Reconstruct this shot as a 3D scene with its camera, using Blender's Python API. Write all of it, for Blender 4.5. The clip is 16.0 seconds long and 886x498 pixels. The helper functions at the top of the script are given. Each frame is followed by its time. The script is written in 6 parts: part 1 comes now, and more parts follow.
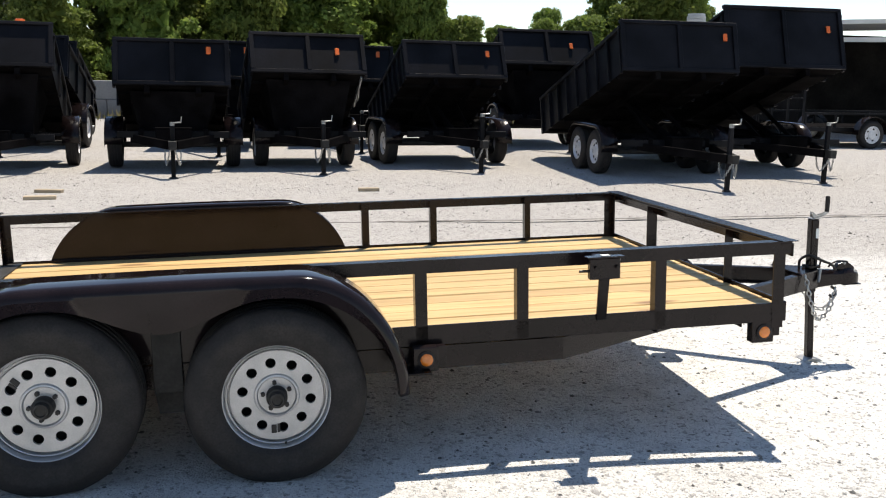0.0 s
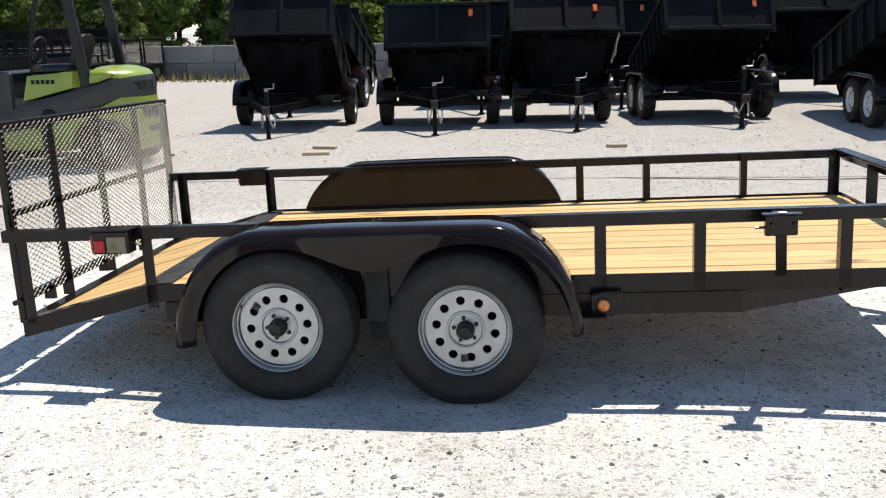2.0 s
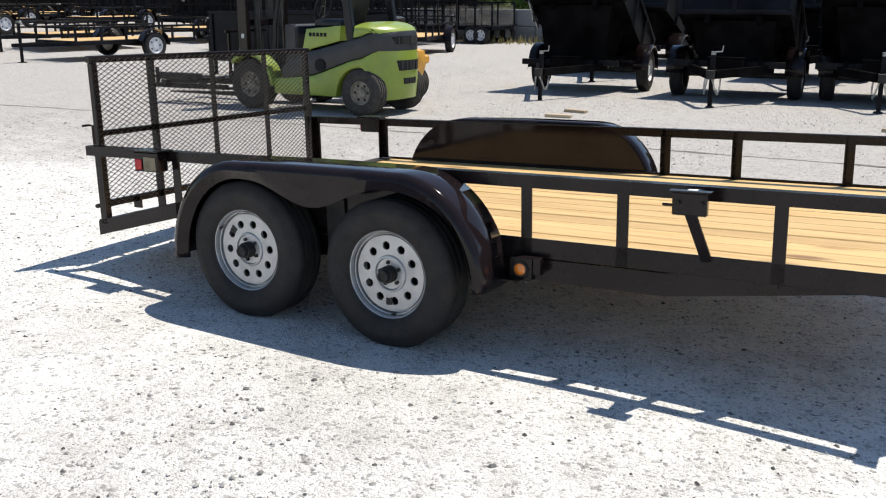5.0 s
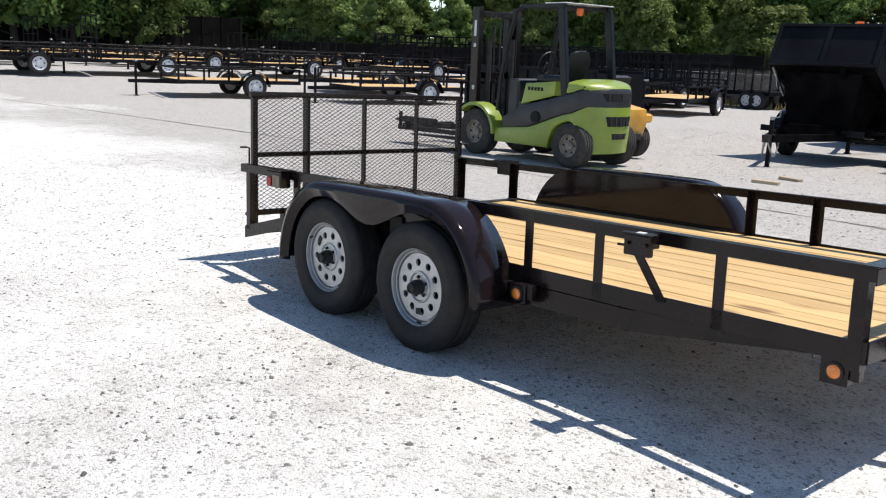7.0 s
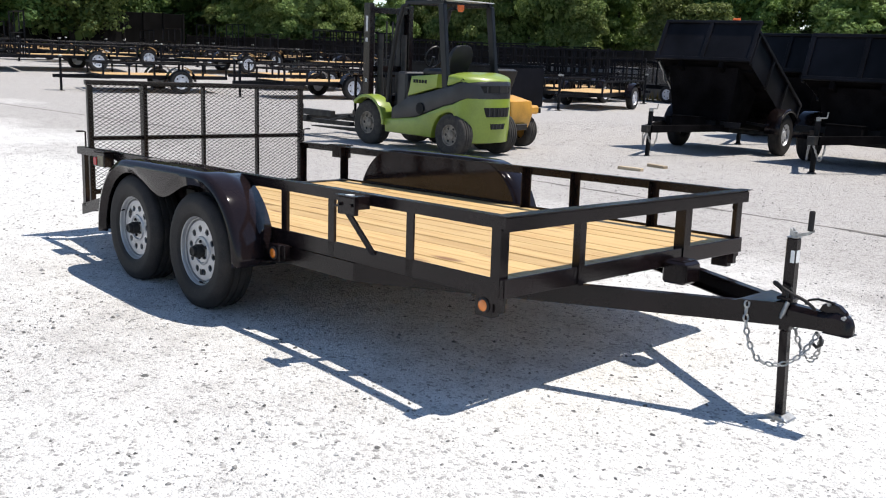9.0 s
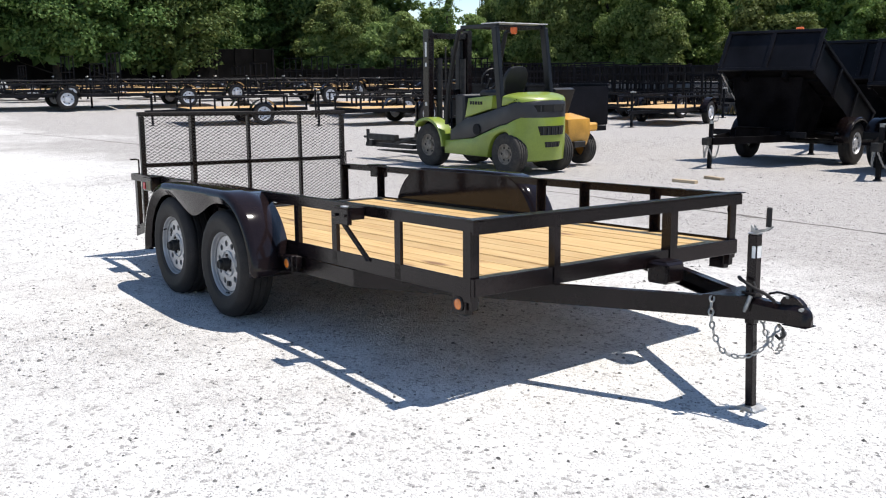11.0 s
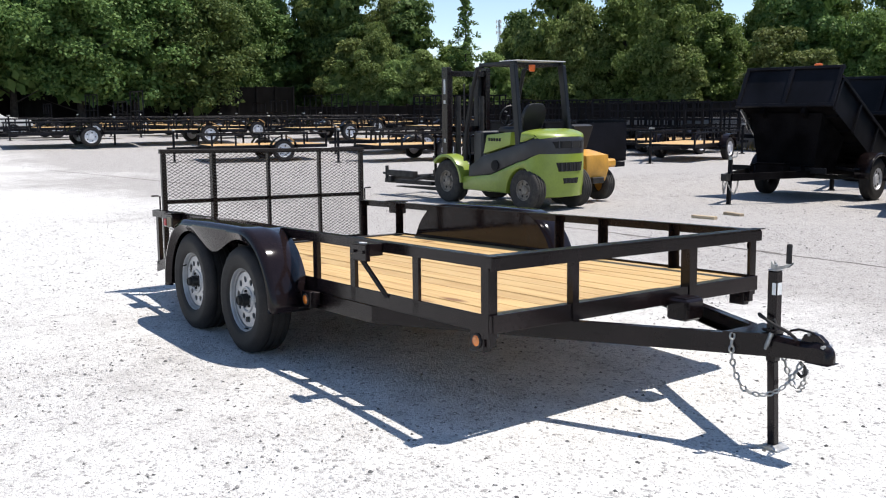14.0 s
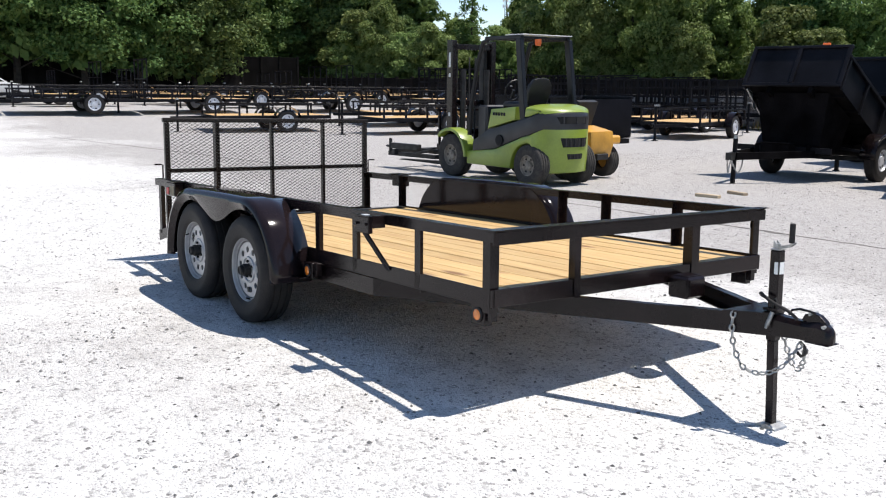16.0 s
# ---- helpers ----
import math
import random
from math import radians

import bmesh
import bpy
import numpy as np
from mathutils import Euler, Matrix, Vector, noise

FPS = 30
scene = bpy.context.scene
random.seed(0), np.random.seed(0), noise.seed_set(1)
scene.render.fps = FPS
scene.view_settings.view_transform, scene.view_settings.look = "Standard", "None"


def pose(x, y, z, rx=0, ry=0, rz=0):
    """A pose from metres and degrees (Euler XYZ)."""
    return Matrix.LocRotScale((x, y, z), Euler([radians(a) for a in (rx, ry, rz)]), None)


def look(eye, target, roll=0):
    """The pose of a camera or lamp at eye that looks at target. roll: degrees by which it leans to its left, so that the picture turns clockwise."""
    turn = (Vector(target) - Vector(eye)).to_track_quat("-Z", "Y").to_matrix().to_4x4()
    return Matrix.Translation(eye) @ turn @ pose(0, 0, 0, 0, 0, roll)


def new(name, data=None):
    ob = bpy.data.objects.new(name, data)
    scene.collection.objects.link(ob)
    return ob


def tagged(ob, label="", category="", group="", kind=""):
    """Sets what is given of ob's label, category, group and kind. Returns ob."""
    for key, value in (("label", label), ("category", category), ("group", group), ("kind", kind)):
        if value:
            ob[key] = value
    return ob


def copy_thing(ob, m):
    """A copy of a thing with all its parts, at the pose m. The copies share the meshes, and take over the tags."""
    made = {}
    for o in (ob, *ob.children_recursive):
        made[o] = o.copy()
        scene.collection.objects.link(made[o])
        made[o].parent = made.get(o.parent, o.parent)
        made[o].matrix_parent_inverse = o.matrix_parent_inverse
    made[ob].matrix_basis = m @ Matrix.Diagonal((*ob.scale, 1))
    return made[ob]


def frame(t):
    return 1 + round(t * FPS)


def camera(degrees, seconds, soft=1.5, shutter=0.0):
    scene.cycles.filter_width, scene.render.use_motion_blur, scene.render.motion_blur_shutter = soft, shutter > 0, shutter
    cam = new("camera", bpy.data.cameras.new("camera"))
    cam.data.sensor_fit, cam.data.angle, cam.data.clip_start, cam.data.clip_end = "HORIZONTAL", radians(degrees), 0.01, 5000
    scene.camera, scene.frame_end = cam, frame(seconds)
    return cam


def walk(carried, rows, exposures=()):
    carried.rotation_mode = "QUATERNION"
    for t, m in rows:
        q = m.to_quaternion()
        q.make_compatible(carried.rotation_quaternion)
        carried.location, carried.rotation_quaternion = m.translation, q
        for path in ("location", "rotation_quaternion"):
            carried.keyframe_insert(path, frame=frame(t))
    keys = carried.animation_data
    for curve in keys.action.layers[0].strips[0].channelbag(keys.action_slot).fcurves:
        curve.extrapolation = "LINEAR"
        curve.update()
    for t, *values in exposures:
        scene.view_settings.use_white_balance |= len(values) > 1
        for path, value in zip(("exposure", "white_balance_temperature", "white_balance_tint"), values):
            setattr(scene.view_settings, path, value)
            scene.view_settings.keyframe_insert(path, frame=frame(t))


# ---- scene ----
cam = camera(51.68, 16.0, soft=1.15)
PATH = [
    (0, (0.366, -4.598, 1.542), (0.757, -2.672, 1.168), 1.25),
    (0.5, (0.354, -4.799, 1.583), (0.659, -2.884, 1.093), 0.47),
    (1, (0.456, -4.987, 1.593), (0.547, -3.050, 1.104), -1.01),
    (1.5, (0.568, -5.082, 1.601), (0.527, -3.142, 1.118), -0.50),
    (2, (0.719, -5.002, 1.606), (0.518, -3.069, 1.136), -1.03),
    (2.5, (0.988, -4.983, 1.581), (0.669, -3.073, 1.080), -2.50),
    (3, (1.307, -4.974, 1.582), (0.764, -3.133, 1.018), -4.11),
    (3.5, (1.611, -4.876, 1.573), (1.010, -3.060, 0.992), -3.55),
    (3.7, (1.742, -4.852, 1.559), (1.114, -3.043, 0.982), -3.69),
    (5.8, (3.136, -4.395, 1.527), (1.965, -2.854, 1.021), 1.72),
    (6, (3.263, -4.384, 1.530), (2.048, -2.877, 1.027), 1.51),
    (6.5, (3.610, -4.237, 1.530), (2.233, -2.868, 1.052), 1.74),
    (7, (3.965, -4.202, 1.532), (2.503, -2.904, 1.110), 2.16),
    (7.5, (4.282, -4.082, 1.515), (2.841, -2.754, 1.114), 2.38),
    (8, (4.583, -3.981, 1.515), (3.024, -2.792, 1.118), 2.97),
    (8.5, (4.879, -3.973, 1.523), (3.448, -2.646, 1.088), 3.17),
    (8.7, (5.013, -3.927, 1.535), (3.618, -2.560, 1.107), 2.37),
    (10.8, (5.780, -3.653, 1.518), (4.2182, -2.4606, 1.1471), -0.36),
    (11, (5.797, -3.649, 1.516), (4.2478, -2.4420, 1.1381), -0.27),
    (11.5, (5.805, -3.641, 1.521), (4.2592, -2.4373, 1.1195), -0.66),
    (12, (5.805, -3.649, 1.521), (4.2483, -2.4570, 1.1253), -0.68),
    (12.5, (5.804, -3.650, 1.518), (4.2352, -2.4676, 1.1404), -0.72),
    (13, (5.802, -3.649, 1.520), (4.2242, -2.4681, 1.1793), -0.68),
    (13.5, (5.805, -3.652, 1.521), (4.2204, -2.4721, 1.2111), -0.60),
    (14, (5.801, -3.648, 1.519), (4.2164, -2.4648, 1.2184), -0.43),
    (14.5, (5.795, -3.645, 1.514), (4.2107, -2.4675, 1.1932), -0.12),
    (15, (5.793, -3.644, 1.513), (4.2075, -2.4745, 1.1675), 0.27),
    (15.5, (5.798, -3.649, 1.516), (4.2142, -2.4792, 1.1626), 0.52),
    (16, (5.798, -3.647, 1.514), (4.2182, -2.4731, 1.1579), 0.58),
]
walk(cam, [(t, look(eye, target, roll)) for t, eye, target, roll in PATH], [(0, 0.43, 7350, 9.5), (1.5, 0.47, 7280, 9), (3.5, 0.38, 7180, 8), (7, 0.36, 6850, 9.5), (16, 0.37, 6720, 11)])

# ---- sky and sun ----
SUN_ELEV, SUN_AZ = radians(67.0), radians(30.0)      # azimuth from +y towards +x
world = bpy.data.worlds.new("sky")
scene.world = world
world.use_nodes = True
wn = world.node_tree.nodes
sky = wn.new("ShaderNodeTexSky")
sky.sky_type, sky.sun_disc = "NISHITA", False
sky.sun_elevation, sky.sun_rotation = SUN_ELEV, SUN_AZ
sky.air_density, sky.dust_density, sky.ozone_density = 0.8, 0.0, 1.4
wn["Background"].inputs[1].default_value = 0.135
world.node_tree.links.new(sky.outputs[0], wn["Background"].inputs[0])
sun_data = bpy.data.lights.new("sun", "SUN")
sun_data.energy, sun_data.angle, sun_data.color = 4.8, radians(0.53), (1.0, 0.965, 0.925)
sun = new("sun", sun_data)
sun_way = Vector((math.sin(SUN_AZ) * math.cos(SUN_ELEV), math.cos(SUN_AZ) * math.cos(SUN_ELEV), math.sin(SUN_ELEV)))
sun.matrix_world = look(sun_way * 60, (0, 0, 0))


# ---- materials ----
def material(name, colour, rough=0.6, metal=0.0, vary=0.15, scale=8.0, fine=90.0, bump=0.0, bump_scale=60.0, other=None, per_piece=0.0, coat=0.0, spec=0.5, stretch=(1, 1, 1)):
    """A surface with broad stains, fine grain, relief and, if asked, a shade of its own for each piece."""
    m = bpy.data.materials.new(name)
    m.use_nodes = True
    n, l = m.node_tree.nodes, m.node_tree.links
    b = n["Principled BSDF"]
    b.inputs["Metallic"].default_value = metal
    b.inputs["Coat Weight"].default_value = coat
    b.inputs["Specular IOR Level"].default_value = spec
    b.inputs["Coat Roughness"].default_value = 0.08
    tc, mp = n.new("ShaderNodeTexCoord"), n.new("ShaderNodeMapping")
    mp.inputs["Scale"].default_value = stretch
    l.new(tc.outputs["Object"], mp.inputs["Vector"])
    big, small = n.new("ShaderNodeTexNoise"), n.new("ShaderNodeTexNoise")
    big.inputs["Scale"].default_value, big.inputs["Detail"].default_value = scale, 5
    small.inputs["Scale"].default_value, small.inputs["Detail"].default_value = fine, 3
    for q in (big, small):
        l.new(mp.outputs[0], q.inputs["Vector"])
    mix = n.new("ShaderNodeMix")
    mix.data_type = "RGBA"
    c2 = other or tuple(max(0.0, c * (1 - 2.2 * vary)) for c in colour)
    mix.inputs[6].default_value, mix.inputs[7].default_value = (*colour, 1), (*c2, 1)
    ramp = n.new("ShaderNodeMapRange")
    ramp.inputs[1].default_value, ramp.inputs[2].default_value = 0.38, 0.68
    l.new(big.outputs[0], ramp.inputs[0])
    l.new(ramp.outputs[0], mix.inputs[0])
    val = n.new("ShaderNodeMapRange")
    val.inputs[1].default_value, val.inputs[2].default_value = 0.25, 0.75
    val.inputs[3].default_value, val.inputs[4].default_value = 1 - vary, 1 + vary
    l.new(small.outputs[0], val.inputs[0])
    hsv = n.new("ShaderNodeHueSaturation")
    l.new(mix.outputs[2], hsv.inputs["Color"])
    last = val.outputs[0]
    if per_piece:
        info, pr, mul = n.new("ShaderNodeObjectInfo"), n.new("ShaderNodeMapRange"), n.new("ShaderNodeMath")
        pr.inputs[3].default_value, pr.inputs[4].default_value = 1 - per_piece, 1 + per_piece
        mul.operation = "MULTIPLY"
        l.new(info.outputs["Random"], pr.inputs[0])
        l.new(pr.outputs[0], mul.inputs[0])
        l.new(last, mul.inputs[1])
        last = mul.outputs[0]
    l.new(last, hsv.inputs["Value"])
    l.new(hsv.outputs[0], b.inputs["Base Color"])
    rr = n.new("ShaderNodeMapRange")
    rr.inputs[3].default_value, rr.inputs[4].default_value = max(0.03, rough - 0.08), min(1, rough + 0.12)
    l.new(big.outputs[0], rr.inputs[0])
    l.new(rr.outputs[0], b.inputs["Roughness"])
    if bump:
        bn, bt = n.new("ShaderNodeTexNoise"), n.new("ShaderNodeBump")
        bn.inputs["Scale"].default_value, bn.inputs["Detail"].default_value = bump_scale, 4
        bt.inputs["Strength"].default_value, bt.inputs["Distance"].default_value = min(1, bump), 0.01
        l.new(mp.outputs[0], bn.inputs["Vector"])
        l.new(bn.outputs[0], bt.inputs["Height"])
        l.new(bt.outputs[0], b.inputs["Normal"])
    return m


def ground_material():
    """Pale crushed limestone: white dust, grey and buff stones of several sizes, tyre-polished patches."""
    m = bpy.data.materials.new("crushed_limestone")
    m.use_nodes = True
    n, l = m.node_tree.nodes, m.node_tree.links
    b = n["Principled BSDF"]
    b.inputs["Roughness"].default_value = 0.95
    b.inputs["Specular IOR Level"].default_value = 0.2
    geo = n.new("ShaderNodeNewGeometry")
    heights = []
    shade = None
    for scale, lo, hi in ((52.0, 0.50, 1.0), (120.0, 0.52, 1.05), (300.0, 0.55, 1.05)):
        v = n.new("ShaderNodeTexVoronoi")
        v.inputs["Scale"].default_value = scale
        l.new(geo.outputs["Position"], v.inputs["Vector"])
        sep, mr = n.new("ShaderNodeSeparateColor"), n.new("ShaderNodeMapRange")
        mr.inputs[3].default_value, mr.inputs[4].default_value = lo, hi
        mr.inputs[1].default_value, mr.inputs[2].default_value = 0.03, 0.16
        l.new(v.outputs["Color"], sep.inputs[0])
        l.new(sep.outputs[0], mr.inputs[0])
        heights.append(v.outputs["Distance"])
        if shade is None:
            shade = mr.outputs[0]
        else:
            mu = n.new("ShaderNodeMath")
            mu.operation = "MULTIPLY"
            l.new(shade, mu.inputs[0])
            l.new(mr.outputs[0], mu.inputs[1])
            shade = mu.outputs[0]
    dust, patch, far = n.new("ShaderNodeTexNoise"), n.new("ShaderNodeTexNoise"), n.new("ShaderNodeTexNoise")
    for q, s in ((dust, 9.0), (patch, 5.0), (far, 0.16)):
        q.inputs["Scale"].default_value, q.inputs["Detail"].default_value, q.inputs["Roughness"].default_value = s, 8, 0.68
        l.new(geo.outputs["Position"], q.inputs["Vector"])
    one = n.new("ShaderNodeMapRange")
    one.inputs[1].default_value, one.inputs[2].default_value = 0.40, 0.62
    l.new(dust.outputs[0], one.inputs[0])
    soft = n.new("ShaderNodeMix")
    soft.inputs[3].default_value = 1.0
    keep = n.new("ShaderNodeMath")
    keep.operation, keep.inputs[1].default_value = "MULTIPLY", 0.36
    l.new(one.outputs[0], keep.inputs[0])
    l.new(keep.outputs[0], soft.inputs[0])
    l.new(shade, soft.inputs[2])
    tone = n.new("ShaderNodeMix")
    tone.data_type = "RGBA"
    tone.inputs[6].default_value, tone.inputs[7].default_value = (0.660, 0.652, 0.630, 1), (0.575, 0.566, 0.546, 1)
    pr = n.new("ShaderNodeMapRange")
    pr.inputs[1].default_value, pr.inputs[2].default_value = 0.46, 0.58
    l.new(patch.outputs[0], pr.inputs[0])
    l.new(pr.outputs[0], tone.inputs[0])
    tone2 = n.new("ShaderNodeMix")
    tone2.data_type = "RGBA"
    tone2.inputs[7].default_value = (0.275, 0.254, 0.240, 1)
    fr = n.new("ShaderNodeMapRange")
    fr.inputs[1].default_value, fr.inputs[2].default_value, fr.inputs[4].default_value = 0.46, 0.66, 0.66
    # the gravel tone turns darker and greyer towards the back of the yard
    sp, y_ramp, mean = n.new("ShaderNodeSeparateXYZ"), n.new("ShaderNodeMapRange"), n.new("ShaderNodeMath")
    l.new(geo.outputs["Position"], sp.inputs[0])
    y_ramp.inputs[1].default_value, y_ramp.inputs[2].default_value, y_ramp.inputs[3].default_value, y_ramp.inputs[4].default_value = 0.5, 5.0, -0.06, 0.30
    l.new(sp.outputs[1], y_ramp.inputs[0])
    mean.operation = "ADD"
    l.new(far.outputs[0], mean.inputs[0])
    l.new(y_ramp.outputs[0], mean.inputs[1])
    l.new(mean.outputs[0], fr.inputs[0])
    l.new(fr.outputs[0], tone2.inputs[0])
    l.new(tone.outputs[2], tone2.inputs[6])
    hsv = n.new("ShaderNodeHueSaturation")
    l.new(tone2.outputs[2], hsv.inputs["Color"])
    l.new(soft.outputs[0], hsv.inputs["Value"])
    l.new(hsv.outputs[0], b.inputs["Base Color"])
    add = n.new("ShaderNodeMath")
    add.operation = "ADD"
    clod, big = n.new("ShaderNodeTexNoise"), n.new("ShaderNodeMath")
    clod.inputs["Scale"].default_value, clod.inputs["Detail"].default_value, clod.inputs["Roughness"].default_value = 34.0, 5, 0.62
    l.new(geo.outputs["Position"], clod.inputs["Vector"])
    big.operation, big.inputs[1].default_value, big.inputs[2].default_value = "MULTIPLY_ADD", -1.5, 0.0
    l.new(clod.outputs[0], big.inputs[0])
    l.new(heights[0], big.inputs[2])
    l.new(big.outputs[0], add.inputs[0])
    l.new(heights[1], add.inputs[1])
    bt = n.new("ShaderNodeBump")
    bt.invert = True
    bt.inputs["Strength"].default_value, bt.inputs["Distance"].default_value = 0.62, 0.011
    l.new(add.outputs[0], bt.inputs["Height"])
    l.new(bt.outputs[0], b.inputs["Normal"])
    return m


def wood_material(name, light, dark, knots=True):
    """Sawn pine: long grain along x, growth streaks and knots, each board a shade of its own."""
    m = bpy.data.materials.new(name)
    m.use_nodes = True
    n, l = m.node_tree.nodes, m.node_tree.links
    b = n["Principled BSDF"]
    b.inputs["Roughness"].default_value = 0.62
    tc, mp, info, off = n.new("ShaderNodeTexCoord"), n.new("ShaderNodeMapping"), n.new("ShaderNodeObjectInfo"), n.new("ShaderNodeVectorMath")
    sc = n.new("ShaderNodeMath")
    sc.operation, sc.inputs[1].default_value = "MULTIPLY", 40.0
    l.new(info.outputs["Random"], sc.inputs[0])
    off.operation = "ADD"
    l.new(tc.outputs["Object"], off.inputs[0])
    l.new(sc.outputs[0], off.inputs[1])
    mp.inputs["Scale"].default_value = (0.6, 9.0, 9.0)
    l.new(off.outputs[0], mp.inputs["Vector"])
    grain, fine, knot = n.new("ShaderNodeTexNoise"), n.new("ShaderNodeTexNoise"), n.new("ShaderNodeTexVoronoi")
    grain.inputs["Scale"].default_value, grain.inputs["Detail"].default_value, grain.inputs["Distortion"].default_value = 2.5, 6, 1.2
    fine.inputs["Scale"].default_value, fine.inputs["Detail"].default_value = 14, 4
    l.new(mp.outputs[0], grain.inputs["Vector"])
    l.new(mp.outputs[0], fine.inputs["Vector"])
    mp2 = n.new("ShaderNodeMapping")
    mp2.inputs["Scale"].default_value = (1.3, 4.5, 4.5)
    l.new(off.outputs[0], mp2.inputs["Vector"])
    knot.inputs["Scale"].default_value = 0.85
    l.new(mp2.outputs[0], knot.inputs["Vector"])
    ramp = n.new("ShaderNodeMapRange")
    ramp.inputs[1].default_value, ramp.inputs[2].default_value = 0.42, 0.70
    l.new(grain.outputs[0], ramp.inputs[0])
    mix = n.new("ShaderNodeMix")
    mix.data_type = "RGBA"
    mix.inputs[6].default_value, mix.inputs[7].default_value = (*light, 1), (*dark, 1)
    l.new(ramp.outputs[0], mix.inputs[0])
    kr = n.new("ShaderNodeMapRange")
    kr.inputs[1].default_value, kr.inputs[2].default_value = 0.07, 0.15
    kr.inputs[3].default_value, kr.inputs[4].default_value = (0.85 if knots else 0.0), 0.0
    l.new(knot.outputs["Distance"], kr.inputs[0])
    mix2 = n.new("ShaderNodeMix")
    mix2.data_type = "RGBA"
    mix2.inputs[7].default_value = (0.17, 0.075, 0.025, 1)
    l.new(kr.outputs[0], mix2.inputs[0])
    l.new(mix.outputs[2], mix2.inputs[6])
    hsv, vr, mul, fr = n.new("ShaderNodeHueSaturation"), n.new("ShaderNodeMapRange"), n.new("ShaderNodeMath"), n.new("ShaderNodeMapRange")
    vr.inputs[3].default_value, vr.inputs[4].default_value = 0.86, 1.08
    fr.inputs[3].default_value, fr.inputs[4].default_value = 0.88, 1.10
    mul.operation = "MULTIPLY"
    l.new(info.outputs["Random"], vr.inputs[0])
    l.new(fine.outputs[0], fr.inputs[0])
    l.new(vr.outputs[0], mul.inputs[0])
    l.new(fr.outputs[0], mul.inputs[1])
    l.new(mul.outputs[0], hsv.inputs["Value"])
    l.new(mix2.outputs[2], hsv.inputs["Color"])
    l.new(hsv.outputs[0], b.inputs["Base Color"])
    bt = n.new("ShaderNodeBump")
    bt.inputs["Strength"].default_value, bt.inputs["Distance"].default_value = 0.25, 0.004
    l.new(fine.outputs[0], bt.inputs["Height"])
    l.new(bt.outputs[0], b.inputs["Normal"])
    return m


def leaf_material(name, colour, other, through_light=0.30):
    m = bpy.data.materials.new(name)
    m.use_nodes = True
    n, l = m.node_tree.nodes, m.node_tree.links
    b = n["Principled BSDF"]
    b.inputs["Roughness"].default_value = 0.62
    b.inputs["Specular IOR Level"].default_value = 0.18
    geo, mix, info, tr, add = n.new("ShaderNodeNewGeometry"), n.new("ShaderNodeMix"), n.new("ShaderNodeObjectInfo"), n.new("ShaderNodeBsdfTranslucent"), n.new("ShaderNodeMixShader")
    mix.data_type = "RGBA"
    mix.inputs[6].default_value, mix.inputs[7].default_value = (*colour, 1), (*other, 1)
    l.new(geo.outputs["Random Per Island"], mix.inputs[0])
    hsv, hr, vr = n.new("ShaderNodeHueSaturation"), n.new("ShaderNodeMapRange"), n.new("ShaderNodeMapRange")
    hr.inputs[3].default_value, hr.inputs[4].default_value = 0.475, 0.515
    vr.inputs[3].default_value, vr.inputs[4].default_value = 0.7, 1.3
    l.new(info.outputs["Random"], hr.inputs[0])
    l.new(info.outputs["Random"], vr.inputs[0])
    l.new(hr.outputs[0], hsv.inputs["Hue"])
    l.new(vr.outputs[0], hsv.inputs["Value"])
    l.new(mix.outputs[2], hsv.inputs["Color"])
    l.new(hsv.outputs[0], b.inputs["Base Color"])
    l.new(hsv.outputs[0], tr.inputs[0])
    add.inputs[0].default_value = through_light
    l.new(b.outputs[0], add.inputs[1])
    l.new(tr.outputs[0], add.inputs[2])
    l.new(add.outputs[0], n["Material Output"].inputs[0])
    return m


BLACK = material("black_gloss_paint", (0.0125, 0.0082, 0.0085), 0.18, vary=0.25, scale=5, fine=160, bump=0.05, bump_scale=90, spec=0.25)
GLOSS = material("black_enamel", (0.014, 0.0095, 0.0105), 0.0, vary=0.2, scale=4, fine=120, bump=0.02, bump_scale=40, spec=0.23)
MESH = material("black_expanded_metal_paint", (0.008, 0.006, 0.007), 0.30, vary=0.2, scale=20, spec=0.22)
DUMP = material("black_satin_paint", (0.0100, 0.0100, 0.0130), 0.42, vary=0.35, scale=1.5, fine=60, bump=0.10, bump_scale=14, spec=0.12)
# matt black with dump trailer underside shade put in; also used on steel decks
MATT_SHADE = material("matt_black_shade", (0.0075, 0.0068, 0.0072), 0.92, vary=0.3, scale=3, fine=50, bump=0.15, bump_scale=30, spec=0.02)
DARKSTEEL = material("dark_dusty_steel", (0.035, 0.033, 0.031), 0.6, metal=0.3, vary=0.3, scale=9, bump=0.1)
RUBBER = material("tyre_rubber", (0.019, 0.0178, 0.018), 0.62, vary=0.25, scale=12, fine=120, other=(0.031, 0.028, 0.027), bump=0.1, bump_scale=120, spec=0.2)
GUARD = material("black_guard_paint", (0.008, 0.0082, 0.010), 0.38, vary=0.2, scale=4, spec=0.3)
OLDRUBBER = material("dusty_tyre_rubber", (0.040, 0.037, 0.035), 0.85, vary=0.3, scale=10, fine=60, other=(0.06, 0.056, 0.05), bump=0.4, bump_scale=40, spec=0.2)
RIM = material("silver_wheel_paint", (0.45, 0.455, 0.465), 0.34, metal=0.5, vary=0.08, scale=12, fine=200)
RIMWHITE = material("bright_wheel_paint", (0.62, 0.63, 0.66), 0.35, metal=0.25, vary=0.08, scale=12)
RIMDULL = material("dusty_grey_wheel", (0.24, 0.21, 0.17), 0.7, vary=0.25, scale=15)
# near black for openings, their shade put into the colour; also windows and markings
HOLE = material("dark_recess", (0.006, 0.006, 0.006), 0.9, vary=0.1)
